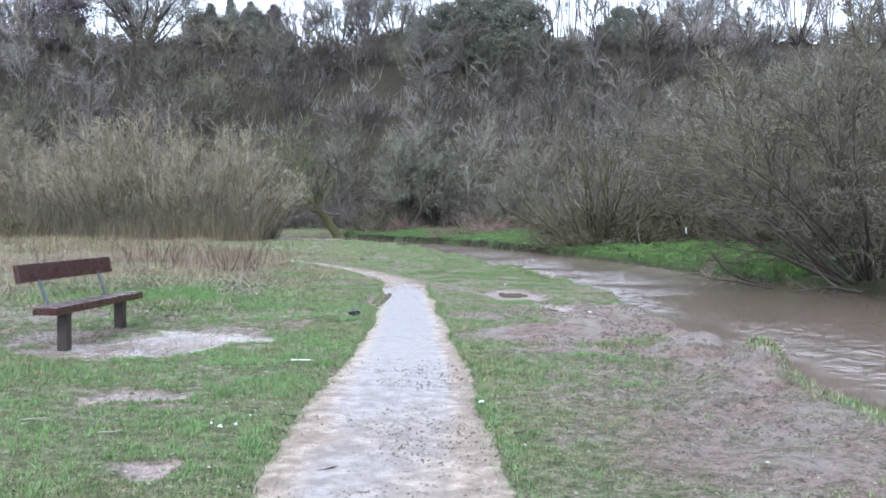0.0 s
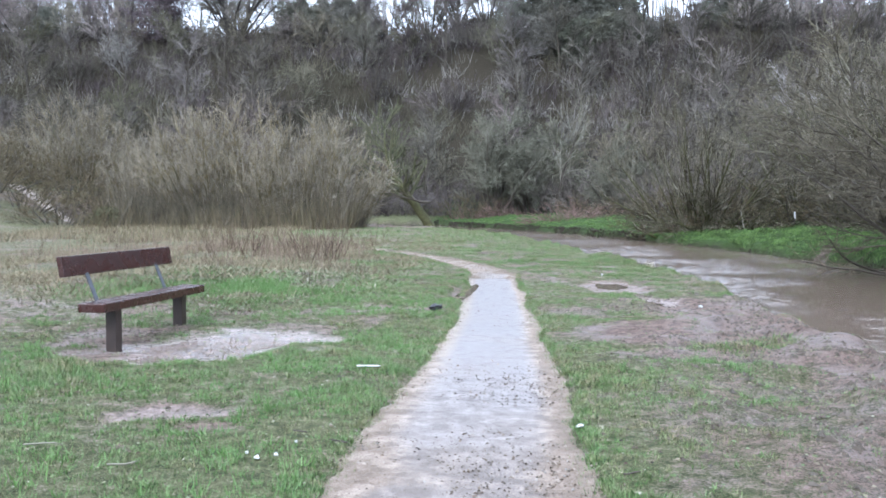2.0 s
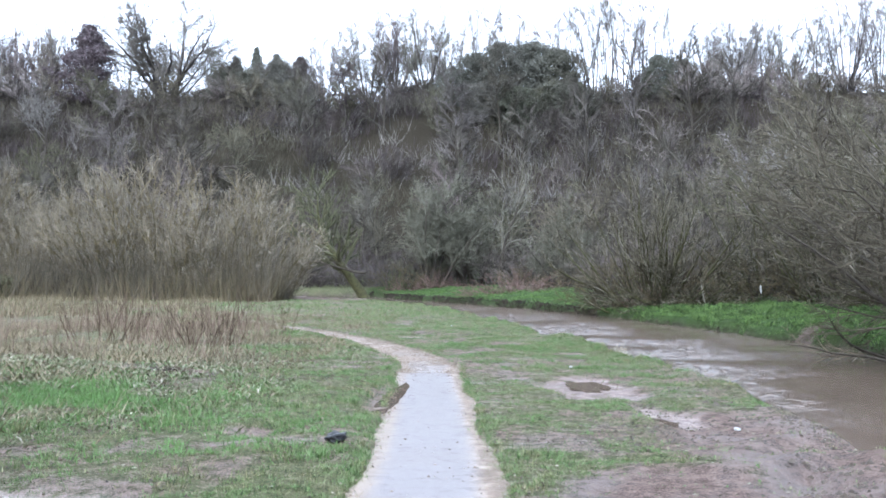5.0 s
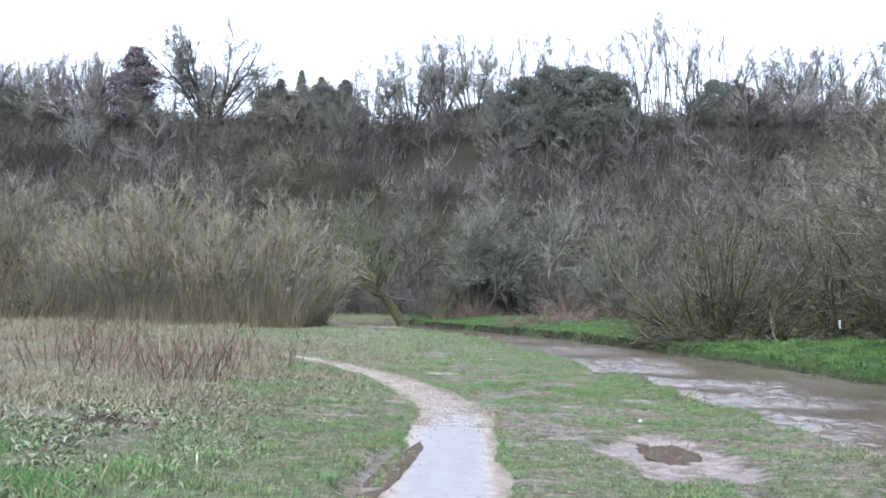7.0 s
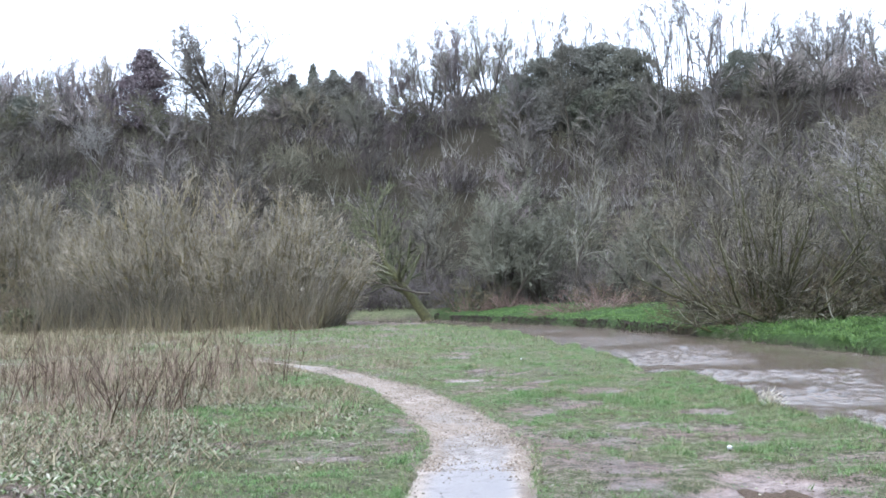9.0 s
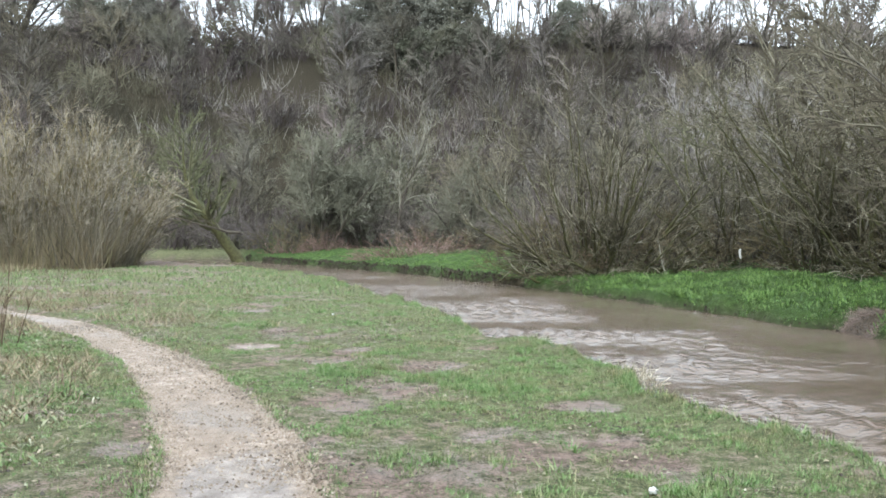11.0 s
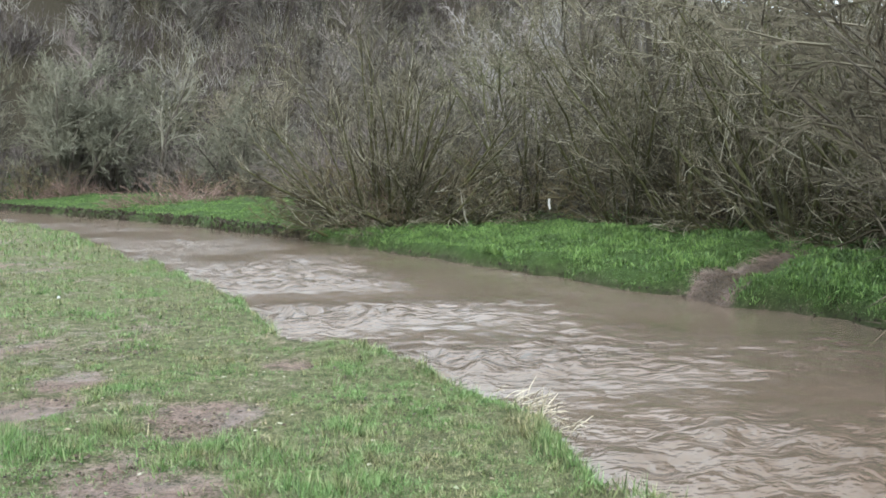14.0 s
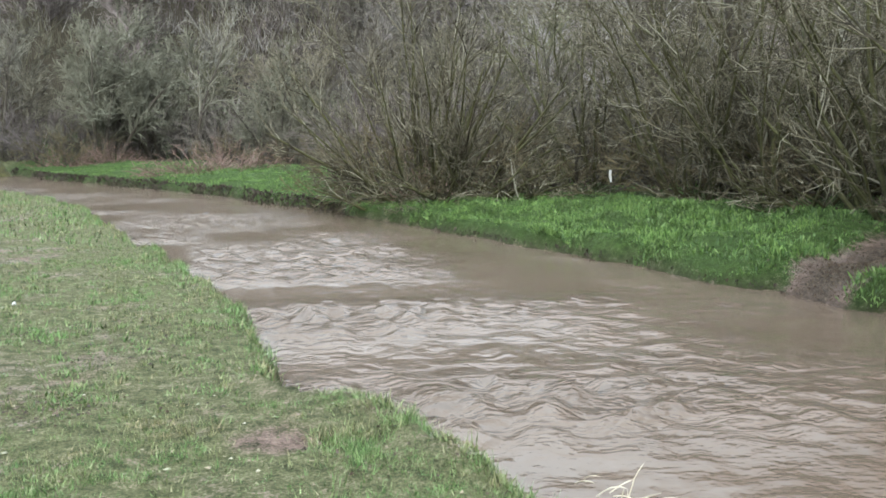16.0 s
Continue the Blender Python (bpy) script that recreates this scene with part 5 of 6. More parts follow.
# longer grass that overhangs the near bank
n = 32000
y = 5 + 41 * rng.uniform(0, 1, n) ** 1.25
x = curve_x(y, NEAR_Y, NEAR_X) + rng.normal(-0.12, 0.14, n)
d = near_in(x, y)
keep = (d > -0.05) & (rng.uniform(0, 1, n) < 0.08 + 0.84 * smooth(1.2, 3.4, np.abs(y - 12.2))) & (vnoise(x, y, 1.3, 67) > 0.22)
x, y = x[keep], y[keep]
v, f = blades(rng, x, y, rng.uniform(0.04, 0.125, len(x)), rng.uniform(0.006, 0.012, len(x)), 1.0)
c = np.array([(3.05, 8.5, 0.2, 0.5), (3.15, 7.1, 0.35, 0.3), (3.05, 8.5, 0.2, 0.5), (3.2, 7.1, 0.35, 0.25), (2.2, 10.0, 0.25, 0.2), (1.75, 9.7, 0.3, 0.2)])
k = rng.integers(0, len(c), 5200)
hx, hy = c[k, 0] + rng.normal(0, 0.6, 5200) * c[k, 2], c[k, 1] + rng.normal(0, 0.6, 5200) * c[k, 3]
v2, f2 = blades(rng, hx, hy, rng.uniform(0.03, 0.08, 5200), rng.uniform(0.005, 0.011, 5200), 1.0)
v, f = np.concatenate([v, v2]), np.concatenate([f, f2 + len(v)])
stuff("bank_grass", v, f, BLADES, "longer grass overhanging the near river bank", "grass")

def leaves(rng, x, y, tall, wide, lean, least=0.1):
    """One kite-shaped leaf at each place."""
    v, _ = blades(rng, x, y, tall, wide, lean, least=least)
    v = v.reshape(-1, 3, 3)
    root = (v[:, 0] + v[:, 1]) / 2
    mid = root * 0.45 + v[:, 2] * 0.55
    half = (v[:, 1] - v[:, 0]) / 2
    up = np.array([0, 0, 0.012])
    k = np.stack([root, mid + half + up, v[:, 2], mid - half + up], 1)
    return k.reshape(-1, 3), np.arange(4 * len(x)).reshape(-1, 4)


# lush low leaves on the far bank, in clumps with dark earth between
n = 270000
y = np.concatenate([rng.uniform(24, 46, n * 3 // 4), rng.uniform(46, 72, n - n * 3 // 4)])
x = curve_x(y, FAR_Y, FAR_X) + rng.uniform(0, 1, n) ** 1.2 * 8.5
d = far_in(x, y)
clump = smooth(0.25, 0.75, 0.55 * vnoise(x, y, 3.4, 75) + 0.45 * vnoise(x, y, 1.1, 71))
keep = (d > 0.14 + 0.26 * vnoise(x, y, 1.2, 73) + 0.12 * smooth(44, 48, y)) & (mud_of(x, y) < 0.75) & (rng.uniform(0, 1, n) < 0.12 + 0.95 * clump) & (rng.uniform(0, 1, n) < smooth(9.5, 5.0, d))
x, y, clump = x[keep], y[keep], clump[keep]
tall = rng.uniform(0.025, 0.10, len(x)) * (0.25 + 1.7 * clump * (0.4 + vnoise(x, y, 1.6, 72)))
v, f = leaves(rng, x, y, tall, rng.uniform(0.012, 0.028, len(x)), 1.0)
stuff("bank_plants", v, f, LUSH, "bright green low spring leaves covering the far bank", "plants")

# taller shoots that stand out of them here and there
n = 2600
y = rng.uniform(25, 62, n)
x = curve_x(y, FAR_Y, FAR_X) + 0.5 + rng.uniform(0, 1, n) * 7
keep = (vnoise(x, y, 0.7, 76) > 0.58) & (mud_of(x, y) < 0.5) & (far_in(x, y) < 7)
x, y = np.repeat(x[keep], 9), np.repeat(y[keep], 9)
x, y = x + rng.normal(0, 0.09, len(x)), y + rng.normal(0, 0.09, len(x))
v, f = leaves(rng, x, y, rng.uniform(0.06, 0.17, len(x)), rng.uniform(0.022, 0.045, len(x)), 1.0)
stuff("bank_shoots", v, f, LUSH, "taller green shoots standing among the far bank leaves", "plants")

# dark earth flakes added as the shaded undercut line, which has no shape here
n = 42000
y = np.where(rng.uniform(0, 1, n) < 0.45, rng.uniform(25, 46, n), rng.uniform(44, 74, n))
x = curve_x(y, FAR_Y, FAR_X) + rng.uniform(-0.6, 1.0, n)
d = far_in(x, y)
keep = (d > -0.14) & (d < 0.24 + 0.2 * smooth(44, 48, y)) & (rng.uniform(0, 1, n) < 0.12 + 0.88 * smooth(0.35, 0.6, vnoise(x, y, 0.5, 74)))
x, y = x[keep], y[keep]
wide = np.where(y > 45, 1.5, 0.8)
v, f = leaves(rng, x, y, rng.uniform(0.04, 0.12, len(x)) * wide, rng.uniform(0.02, 0.06, len(x)) * wide, 1.0)
stuff("bank_roots", v, f, BANK_EARTH, "dark earth flakes coloured for the shaded undercut along the far waterline", "bank")

# dark crumbled earth and trailing leaves where the bank has slipped
n = 2600
u, w = rng.normal(0, 0.55, n), rng.normal(0, 0.5, n)
x = 9.4 + 2.3 * u
y = 29.0 + (x - 8) * 0.7 + 0.75 * w
keep = far_in(x, y) > -0.1
x, y = x[keep], y[keep]
v, f = leaves(rng, x, y, rng.uniform(0.015, 0.05, len(x)), rng.uniform(0.015, 0.035, len(x)), 1.0)
stuff("slipped_earth", v, f, CRUMBS, "dark crumbled earth where the far bank has slipped", "bank")

# rough ground left of the path: straw, brambles, dead leaves
n = 260000
x, y = rng.uniform(-14, -2.4, n), rng.uniform(11, 35, n)
keep = (rng.uniform(0, 1, n) < dry_of(x, y) * (0.3 + 0.7 * smooth(0.3, 0.6, vnoise(x, y, 2.2, 81)))) & (track_off(x, y) > 1.6)
x, y = x[keep], y[keep]
v, f = blades(rng, x, y, rng.uniform(0.04, 0.24, len(x)), rng.uniform(0.006, 0.015, len(x)), 1.0, least=0.55)
stuff("dead_grass", v, f, STRAW, "matted pale dead grass among the weeds", "grass")
n = 130000
x, y = rng.uniform(-9, -1.9, n), rng.uniform(11, 27, n)
amount = np.exp(-(((x + 4.0) / 1.8) ** 2 + ((y - 16.8) / 4.4) ** 2)) * smooth(0.3, 0.65, vnoise(x, y, 1.7, 83)) * 1.3
keep = (rng.uniform(0, 1, n) < amount) & (track_off(x, y) > 1.8)
x, y = x[keep], y[keep]
v, f = leaves(rng, x, y, rng.uniform(0.03, 0.10, len(x)), rng.uniform(0.012, 0.03, len(x)), 1.0, 0.7)
stuff("bramble_litter", v, f, BRAMBLE, "low brambles and fallen leaves left of the path", "undergrowth")


def weeds(seed, label):
    r = np.random.default_rng(seed)
    P, R = fan(r, 9, 0.3, 1.15, 0, 26, 0.009, 5, 0.09, 0.02, 0.8, 0.4)
    P = P * np.array([1, 1, 1.0]) * r.uniform(0.55, 1.1, (9, 1, 1)) ** np.array([0, 0, 1.0])
    root = new("weed_clump")
    tagged(root, label, "weeds", "dead weeds beside the path")
    for n in range(len(P)):
        p, q = P[n:n + 1], R[n:n + 1]
        C = grow(r, p, q, 5, 0.4, 1.0, 0.25, 0.5, 2, 0.1, 0.1, 0.7, 0.005)
        vv, ff = joined([tubes(p, q), tubes(*C)])
        linked("stalk", vv, ff, STALK, root)
    return root


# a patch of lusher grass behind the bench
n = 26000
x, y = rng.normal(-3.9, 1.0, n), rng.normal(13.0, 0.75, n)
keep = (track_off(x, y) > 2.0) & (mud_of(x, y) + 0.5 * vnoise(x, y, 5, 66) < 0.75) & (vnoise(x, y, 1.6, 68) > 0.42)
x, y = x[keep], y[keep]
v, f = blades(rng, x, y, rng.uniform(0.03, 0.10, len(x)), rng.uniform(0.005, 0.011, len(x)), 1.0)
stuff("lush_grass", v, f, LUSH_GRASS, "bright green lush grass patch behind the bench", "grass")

clumps = [weeds(s, "tall dead brown weed stalks standing in rough grass") for s in (1, 2, 3)]
first = set()
for n in range(34):
    x, y = -5.9 + rng.normal(0, 0.35), 20.7 + rng.normal(0, 0.4)
    if n % 4 == 1:
        x, y = -4.7 + rng.normal(0, 0.22), 20.2 + rng.normal(0, 0.4)
    if n % 4 == 2:
        x, y = -8.0 + rng.normal(0, 1.8), 23.5 + rng.normal(0, 1.8)
    if n % 4 == 3:
        x, y = -5.2 + rng.normal(0, 0.8), 22.6 + rng.normal(0, 1.0)
    if n > 25:
        x, y = rng.uniform(-16, -7), rng.uniform(22, 38)
    if float(track_off(np.array(x), np.array(y))) < 2.6:
        continue
    k = n % 3
    m = put(None, x, y, rng.uniform(0, 6), rng.uniform(0.75, 1.2), sink=0.02)
    if k in first:
        copy_thing(clumps[k], m)
    else:
        first.add(k)
        clumps[k].matrix_basis = m

# thin reddish dead stems standing all through the rough ground
n = 5000
x, y = -7.2 + rng.normal(0, 2.8, n), 22.5 + rng.normal(0, 3.2, n)
keep = (dry_of(x, y) > 0.25) & (track_off(x, y) > 2.2) & (vnoise(x, y, 0.9, 97) > 0.55)
x, y = x[keep], y[keep]
n = len(x)
P = lines(rng, np.stack([x, y, ground_z(x, y) - 0.02], 1), np.stack([rng.normal(0, 0.22, n), rng.normal(0, 0.22, n), np.ones(n)], 1), rng.uniform(0.15, 0.75, n) * (0.5 + vnoise(x, y, 1.1, 98)), 2, 0, 0)
v, q, t = tubes(P, np.full((n, 2), 0.004))
stuff("dead_stems", v, t, RED_STEM, "thin reddish dead stems standing in the rough grass", "weeds")

# dead growth round the foot of the willow bushes
n = 9000
x, y = rng.uniform(-22.5, -9.5, n), 49.6 + rng.normal(0, 1.2, n)
P = lines(rng, np.stack([x, y, ground_z(x, y) - 0.05], 1), np.stack([rng.normal(0, 0.4, n), rng.normal(0, 0.4, n), np.ones(n)], 1), 0.3 + 3.4 * rng.uniform(0, 1, n) ** 1.6 * (0.35 + vnoise(x, y, 0.45, 95)), 2, 0, 0)
v, q, t = tubes(P, np.full((n, 2), 0.014))
stuff("dead_undergrowth", v, t, TWIG_DARK, "dark young shoots and dead stalks round the willow bushes", "undergrowth")
n = 9000
x, y = rng.uniform(-23.5, -9.5, n), 48.6 + rng.normal(0, 1.4, n)
P = lines(rng, np.stack([x, y, ground_z(x, y) - 0.05], 1), np.stack([rng.normal(0, 0.35, n), rng.normal(0, 0.35, n), np.ones(n)], 1), 0.2 + 1.7 * rng.uniform(0, 1, n) ** 2 * (0.4 + vnoise(x, y, 0.5, 96)), 2, 0, 0)
v, q, t = tubes(P, np.full((n, 2), 0.014))
stuff("dead_undergrowth", v, t, TWIG_RUSSET, "brown dead stalks round the willow bushes", "undergrowth")
n = 30000
x, y = rng.uniform(-23.5, -6.5, n), rng.uniform(30, 48, n)
keep = (rng.uniform(0, 1, n) < smooth(0.25, 0.6, vnoise(x, y, 0.5, 87))) & (x < -6.5 - 0.42 * (y - 30) * (y < 42) - 5 * (y >= 42))
x, y = x[keep], y[keep]
v, f = blades(rng, x, y, rng.uniform(0.1, 0.38, len(x)), rng.uniform(0.018, 0.04, len(x)), 0.95)
stuff("dead_grass", v, f, STRAW, "rank brown dead growth before the willow bushes", "grass")
bushy = evergreen("bush", "small yellow-green leafy bush at the foot of the willows", "shrub", 1.2, 2.0, False, 8, 0.10, TWIG_GREEN, np.random.default_rng(9))
bushy.matrix_basis = put(None, -22.5, 47.6)

# rusty dead bracken and brushwood on the far bank
rng = np.random.default_rng(19)
bracken = new("bracken_heap")
tagged(bracken, "heap of rusty dead bracken stems on the far bank", "undergrowth")
P, R = fan(rng, 70, 1.5, 1.5, 30, 88, 0.02, 4, 0.25, -0.06)
C = grow(rng, P, R, 8, 0.1, 1, 0.4, 0.8, 2, 0.2, 0, 0.7, 0.016)
v, f = joined([tubes(P, R), tubes(*C)])
tagged(linked("tangle", v, f, DEAD_FERN, bracken), kind="stuff")
bracken.matrix_basis = put(None, 1.5, 62.4, 0.3, 1.25, 1.35)
copy_thing(bracken, put(None, 3.2, 63.4, 2.0, 0.8, 1.0))
copy_thing(bracken, put(None, -5.4, 74.5, 2.0, 0.7, 0.8))
copy_thing(bracken, put(None, -3.2, 75, 4.0, 0.7, 0.9))
copy_thing(bracken, put(None, 7.6, 44.5, 1.0, 0.8, 1.0))

# fallen boughs
def bough(seed, label, length, radius, twigs, mat_bark, mat_twig):
    r = np.random.default_rng(seed)
    root = new("fallen_bough")
    tagged(root, label, "branch")
    P = lines(r, np.zeros((1, 3)), np.array([[1.0, 0.0, 0.18]]), np.array([length]), 9, 0.1, 0.0)
    R = radius * np.linspace(1, 0.25, 9)[None, :]
    v, q, t = tubes(P, R, 6)
    linked("limb", v, [q, t], mat_bark, root, shade=True)
    C1 = grow(r, P, R, twigs, 0.2, 1.0, 0.4, 0.7, 5, 0.18, 0.02, 0.6, 0.008)
    C2 = grow(r, *C1, 5, 0.2, 1.0, 0.5, 0.7, 3, 0.18, 0.0, 0.6, 0.006)
    v, f = joined([tubes(*C1), tubes(*C2)])
    tagged(linked("spray", v, f, mat_twig, root), kind="stuff")
    return root


b1 = bough(31, "dead twiggy branch lying in the river margin", 2.6, 0.04, 9, BARK, TWIG_BROWN)
b1.matrix_basis = Matrix.LocRotScale((8.5, 24.4, -0.42), Euler((0, 0, radians(196))), None)
b2 = bough(32, "broken bough trailing into the brown water", 3.0, 0.05, 10, BARK, TWIG_BROWN)
b2.matrix_basis = Matrix.LocRotScale((9.9, 21.5, -0.40), Euler((0, 0, radians(160))), None)
b3 = bough(33, "pale bare branch propped on the far bank leaves", 1.3, 0.03, 4, TWIG_PALE, TWIG_PALE)
b3.matrix_basis = Matrix.LocRotScale((8.5, 40.4, 0.05), Euler((0, radians(-48), radians(140))), None)
b6 = bough(36, "dead branch snagged in the brown river margin", 2.7, 0.04, 8, BARK, TWIG_BROWN)
b6.matrix_basis = Matrix.LocRotScale((8.2, 23.1, -0.40), Euler((0, 0, radians(184))), None)
b4 = bough(34, "long dark bough hanging low over the bend", 6.0, 0.10, 7, BARK, TWIG_DARK)
b4.matrix_basis = Matrix.LocRotScale((-8.3, 71.5, 1.4), Euler((0, radians(8), radians(183))), None)
b5 = bough(35, "dark fallen bough beside the willow bush", 4.5, 0.09, 5, BARK, TWIG_BROWN)
b5.matrix_basis = Matrix.LocRotScale((-12.6, 56.5, 0.3), Euler((0, radians(-4), radians(-12))), None)

# bleached reed stalks at the near bank's edge
reeds = new("reed_tuft")
tagged(reeds, "tuft of bleached dead reed stalks on the near bank edge", "reeds")
rng = np.random.default_rng(20)
start = np.stack([2.5 + rng.normal(0, 0.05, 70), 22.75 + rng.normal(0, 0.26, 70), np.full(70, -0.19)], 1)
P = lines(rng, start, np.stack([rng.normal(0.3, 0.4, 70), rng.normal(-0.35, 0.5, 70), np.full(70, 0.5)], 1), rng.uniform(0.12, 0.27, 70), 5, 0.14, -0.14)
v, q, t = tubes(P, np.full((70, 5), 0.0036))
tagged(linked("reed_fringe", v, [q, t], REED, reeds), kind="stuff")

# ---- crumbs, stones and scraps ----


def chips(rng, x, y, z, size, flat):
    """Small uneven three-sided pieces lying about."""
    n = len(x)
    w = rng.uniform(0, 2 * math.pi, n)
    c = np.stack([x, y, z], 1)
    out = []
    for k in range(3):
        a = w + k * 2.1 + rng.uniform(-0.5, 0.5, n)
        r = size * rng.uniform(0.5, 1.1, n)
        out.append(c + np.stack([np.cos(a) * r, np.sin(a) * r, np.zeros(n)], 1))
    out.append(c + np.stack([np.zeros(n), np.zeros(n), size * flat * rng.uniform(0.6, 1.2, n)], 1))
    i = np.arange(n)[:, None, None] * 4
    return np.stack(out, 1).reshape(-1, 3), (np.array([[[0, 1, 3], [1, 2, 3], [2, 0, 3]]]) + i).reshape(-1, 3)


rng = np.random.default_rng(21)
n = 11000
y = np.where(rng.uniform(0, 1, n) < 0.5, rng.uniform(3.3, 9, n), rng.uniform(3.5, 30, n))
u = rng.normal(0, 0.62, n)
x = curve_x(y, TRACK_Y, TRACK_X) + u * curve_x(y, TRACK_Y, TRACK_W)
keep = (np.abs(u) < 1.05) & (rng.uniform(0, 1, n) < (0.25 + 0.75 * smooth(0.4, 0.75, vnoise(x, y, 1.5, 91))) * (1 - 0.85 * smooth(7.5, 9, y) * smooth(17.6, 16.6, y)))
x, y = x[keep], y[keep]
v, f = chips(rng, x, y, np.full(len(x), -0.021), 0.003 + 0.012 * rng.uniform(0, 1, len(x)) ** 2, 0.6)
stuff("leaf_crumbs", v, f, CRUMBS, "dark leaf crumbs and grit trodden into the path", "litter")
n = 4200
y = rng.uniform(3.5, 28, n)
u = rng.uniform(-1.1, 1.1, n)
x = curve_x(y, TRACK_Y, TRACK_X) + u * curve_x(y, TRACK_Y, TRACK_W)
keep = ((y < 8) & (rng.uniform(0, 1, n) < 0.45)) | (y > 17.2) | (rng.uniform(0, 1, n) < 0.1)
x, y = x[keep], y[keep]
n = len(x)
v, f = chips(rng, x, y, np.full(n, -0.022), rng.uniform(0.005, 0.016, n), 0.8)
stuff("path_stones", v, f, STONE, "small pale limestone chips on the path", "stones")
n = 46000
y = np.where(rng.uniform(0, 1, n) < 0.3, rng.uniform(4, 17, n), rng.uniform(16.8, 27, n))
u = np.where(rng.uniform(0, 1, n) < 0.6, rng.choice([-1, 1], n) * rng.normal(0.88, 0.16, n), rng.uniform(-1, 1, n))
x = curve_x(y, TRACK_Y, TRACK_X) + u * curve_x(y, TRACK_Y, TRACK_W)
keep = rng.uniform(0, 1, n) < np.where(y > 17.2, 1.0, np.where(y > 9, 0.06, 0.2))
x, y = x[keep], y[keep]
v, f = chips(rng, x, y, np.maximum(ground_z(x, y), -0.022), (0.004 + 0.016 * rng.uniform(0, 1, len(x)) ** 2.2) * np.where(y > 17, 1.15, 1.0), 0.75)
stuff("path_pebbles", v, f, PEBBLE, "brown pebbles and grit along the path edges", "stones")
n = 16000
x, y = rng.uniform(-5, 3.2, n), rng.uniform(3.4, 27, n)
keep = (track_off(x, y) > 1.1) & (near_in(x, y) > 0.2) & (rng.uniform(0, 1, n) < smooth(0.45, 0.75, vnoise(x, y, 1.4, 94)))
x, y = x[keep], y[keep]
v, f = chips(rng, x, y, ground_z(x, y) + 0.012, rng.uniform(0.008, 0.024, len(x)), 0.6)
stuff("rotting_leaves", v, f, CRUMBS, "dark rotting leaves and crumbs of earth in the turf", "leaves")
n = 11000
x, y = rng.uniform(-6, 3.2, n), rng.uniform(3.4, 30, n)
keep = (track_off(x, y) > 1.1) & (near_in(x, y) > 0.2)
x, y = x[keep], y[keep]
v, f = chips(rng, x, y, ground_z(x, y) + 0.004, rng.uniform(0.006, 0.022, len(x)), 0.5)
stuff("dead_leaves", v, f, BRAMBLE, "scattered dead leaves and straw in the meadow grass", "leaves")
c = np.array([(-3.0, 9.4, 1.1), (-2.9, 9.0, 1.0), (-3.2, 11.0, 0.7), (1.6, 9.2, 0.6), (1.35, 19.6, 0.35), (0.25, 22.3, 0.32), (-0.35, 21.6, 0.35), (-1.45, 25.6, 0.3), (-0.2, 24.6, 0.35), (0.9, 20.2, 0.3), (-2.9, 12.2, 0.4), (-1.6, 17.2, 0.3), (-1.9, 16.0, 0.25), (-4.7, 9.7, 0.9), (-4.4, 10.3, 0.8), (-4.9, 9.1, 0.7)])
k = rng.integers(0, len(c), 3600)
x, y = c[k, 0] + rng.normal(0, 0.6, 3600) * c[k, 2], c[k, 1] + rng.normal(0, 0.6, 3600) * c[k, 2]
v, f = chips(rng, x, y, ground_z(x, y) + 0.004, rng.uniform(0.006, 0.022, len(x)), 0.5)
stuff("dark_leaf_patch", v, f, CRUMBS, "patches of dark rotting leaves trodden into the turf", "leaves")
n = 22000
x, y = rng.normal(2.3, 0.85, n), rng.uniform(4, 14.5, n)
keep = (near_in(x, y) > 0.05) & (mud_of(x, y) > 0.35) & (rng.uniform(0, 1, n) < smooth(0.3, 0.7, vnoise(x, y, 1.8, 93)))
x, y = x[keep], y[keep]
v, f = chips(rng, x, y, ground_z(x, y) - 0.004, 0.005 + 0.042 * rng.uniform(0, 1, len(x)) ** 4, 0.6)
stuff("mud_clods", v, f, CLOD, "wet brown clods of trampled earth by the bank", "mud")


def lump(name, label, category, place, size, material, seed, cells=2):
    """A soft uneven lump."""
    bm = bmesh.new()
    bmesh.ops.create_icosphere(bm, subdivisions=3, radius=1.0)
    for p in bm.verts:
        p.co *= 0.75 + 0.5 * noise.noise(p.co * cells + Vector((seed, 0, 0)))
    bmesh.ops.scale(bm, vec=size, verts=bm.verts)
    me = bpy.data.meshes.new(name)
    bm.to_mesh(me)
    bm.free()
    me.materials.append(material)
    for p in me.polygons:
        p.use_smooth = True
    ob = new(name, me)
    ob.location = (place[0], place[1], float(ground_z(place[0], place[1])) + place[2])
    ob.rotation_euler = (0, 0, seed)
    return tagged(ob, label, category)


WHITE = speckled("dirty_white_plastic", (0.34, 0.34, 0.325), (0.5, 0.5, 0.485), 30.0, 0.45, bump=0.1)
BLACK = speckled("sodden_black_cloth", (0.008, 0.008, 0.009), (0.03, 0.03, 0.032), 25.0, 0.5, bump=0.6)
BLUE = speckled("blue_plastic", (0.06, 0.10, 0.28), (0.12, 0.18, 0.42), 30.0, 0.4, bump=0.1)
lump("black_rag", "sodden black rag lying in the grass beside the path", "rag", (-1.15, 11.85, 0.03), (0.14, 0.08, 0.05), BLACK, 1.3)
lump("white_litter", "crumpled white paper scrap on the worn mud", "litter", (2.04, 12.86, 0.01), (0.035, 0.028, 0.018), WHITE, 2.1)
lump("white_litter", "small white scrap in the meadow grass", "litter", (1.17, 18.05, 0.02), (0.028, 0.024, 0.022), WHITE, 3.4)
lump("white_litter", "flat white scrap at the path edge", "litter", (0.29, 6.32, 0.03), (0.035, 0.022, 0.01), WHITE, 4.2)
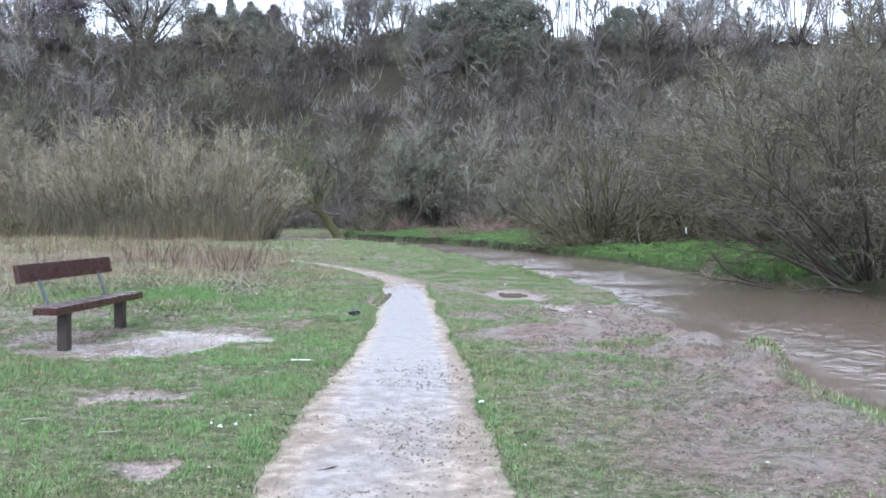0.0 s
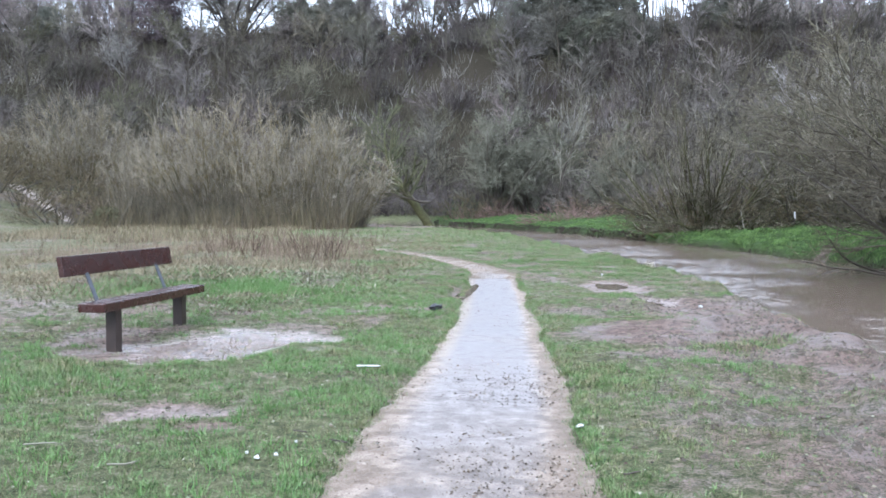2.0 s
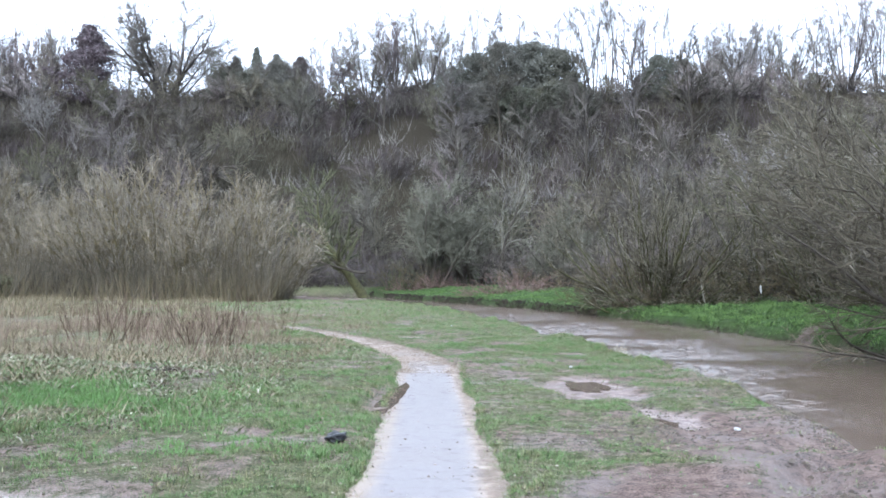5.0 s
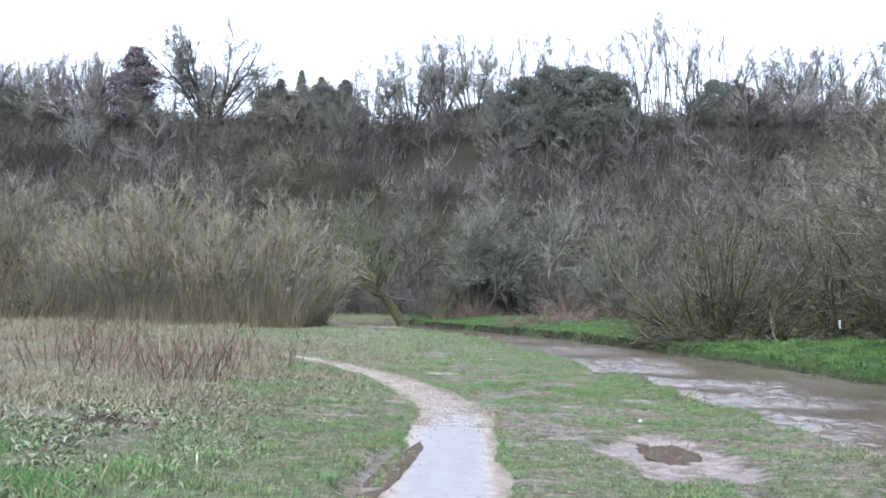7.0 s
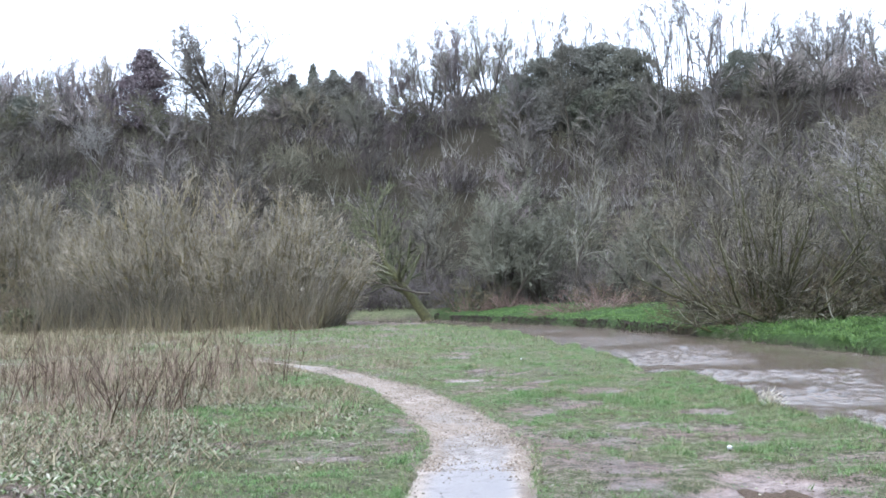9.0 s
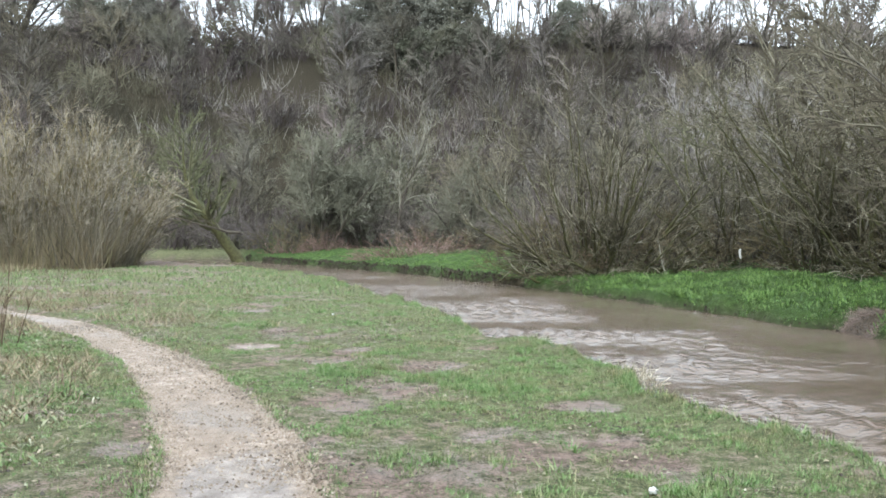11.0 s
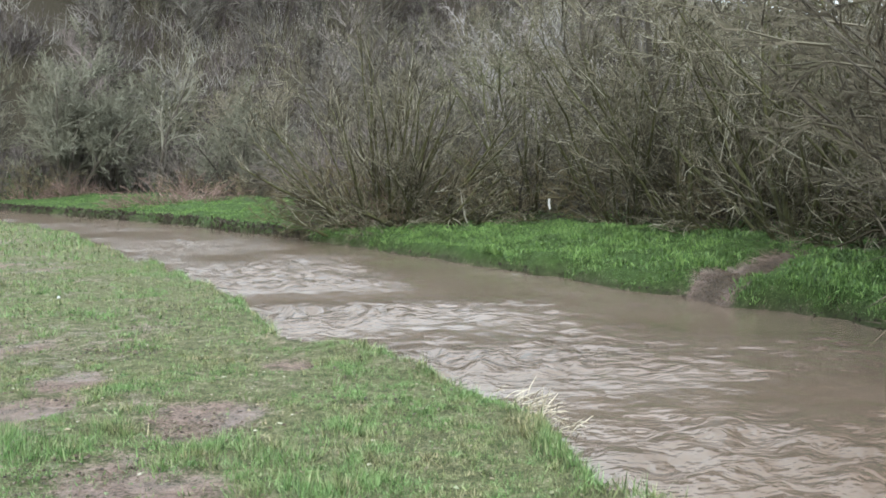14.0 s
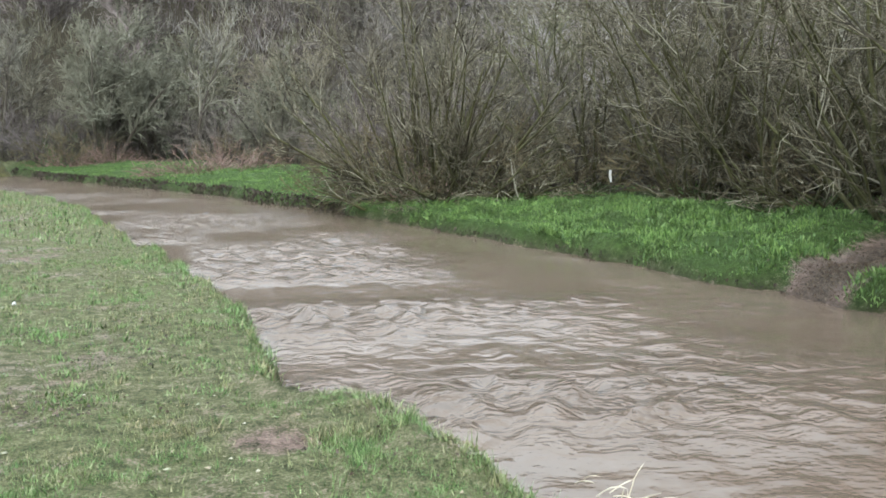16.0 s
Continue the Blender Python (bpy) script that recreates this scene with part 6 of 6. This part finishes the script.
lump("white_litter", "pale paper shreds in the grass near the path", "litter", (-1.34, 5.55, 0.012), (0.026, 0.016, 0.01), WHITE, 5.2)
for dx, dy, k in ((0.09, 0.03, 0.55), (-0.07, 0.06, 0.45), (0.12, 0.3, 0.4)):
    lump("white_litter", "torn pale paper shred in the grass near the path", "litter", (-1.34 + dx, 5.55 + dy, 0.022), (0.03 * k, 0.022 * k, 0.01), WHITE, 5.2 + dx)
lump("white_litter", "second flat white scrap at the path edge", "litter", (0.24, 6.18, 0.0), (0.045, 0.012, 0.006), WHITE, 4.9)
lump("white_litter", "small white scrap in the river bend grass", "litter", (-0.8, 28.0, 0.03), (0.022, 0.02, 0.018), WHITE, 6.2)
lump("blue_litter", "blue plastic scrap caught at the far bank edge", "litter", (7.35, 31.4, 0.1), (0.10, 0.08, 0.10), BLUE, 7.2)
strip = new("white_strip")
tagged(strip, "flat white plastic strip lying in the grass", "litter")
block("strip", (0.18, 0.024, 0.008), (0, 0, 0), (0, 0, 0), WHITE, strip, bevel=0.003)
strip.matrix_basis = Matrix.LocRotScale((-1.24, 8.04, float(ground_z(-1.24, 8.04)) + 0.032), Euler((0.05, 0, 0.1)), None)
# a white rag on a stick among the far bank leaves
flag = new("rag_on_stick")
tagged(flag, "torn white plastic rag caught on an upright stick", "litter")
P = np.array([[(0, 0, -0.1), (0.01, 0, 0.3), (0.0, 0, 0.6), (0.02, 0, 0.8)]])
v, q, t = tubes(P, np.array([[0.012, 0.011, 0.009, 0.006]]), 5)
staff = linked("stick", v, [q, t], BARK, flag)
gu, gv, fq = sheet(np.linspace(0, 1, 6), np.linspace(0, 1, 9))
linked("rag", np.stack([0.02 + (gu - 0.5) * (0.13 - 0.06 * gv), 0.02 * np.sin(gu * 7 + gv * 4), 0.78 - 0.32 * gv], 1), fq, WHITE, staff, shade=True)
flag.matrix_basis = put(None, 9.9, 38.6, 0.5, 0.85, sink=0.0)
# sticks on the grass
for n, (x, y, turn, length) in enumerate(((-0.62, 4.7, 0.6, 0.12), (-0.95, 5.9, 2.8, 0.12), (-2.0, 5.3, 0.2, 0.16), (-2.6, 5.6, 0.4, 0.2), (0.45, 5.4, 0.2, 0.09), (-1.2, 6.0, 2.9, 0.1))):
    r = np.random.default_rng(n)
    P = lines(r, np.array([[0.0, 0, 0.0]]), np.array([[1.0, 0, 0.02]]), np.array([length]), 5, 0.12, 0)
    v, q, t = tubes(P, np.full((1, 5), 0.005), 5)
    st = tagged(linked("stick", v, [q, t], TWIG_PALE if n in (2, 3) else BARK, shade=True), "short broken twig lying on wet ground", "twig", "twigs by the path")
    st.matrix_basis = Matrix.LocRotScale((x, y, float(ground_z(x, y)) + 0.03), Euler((0, 0, turn)), None)
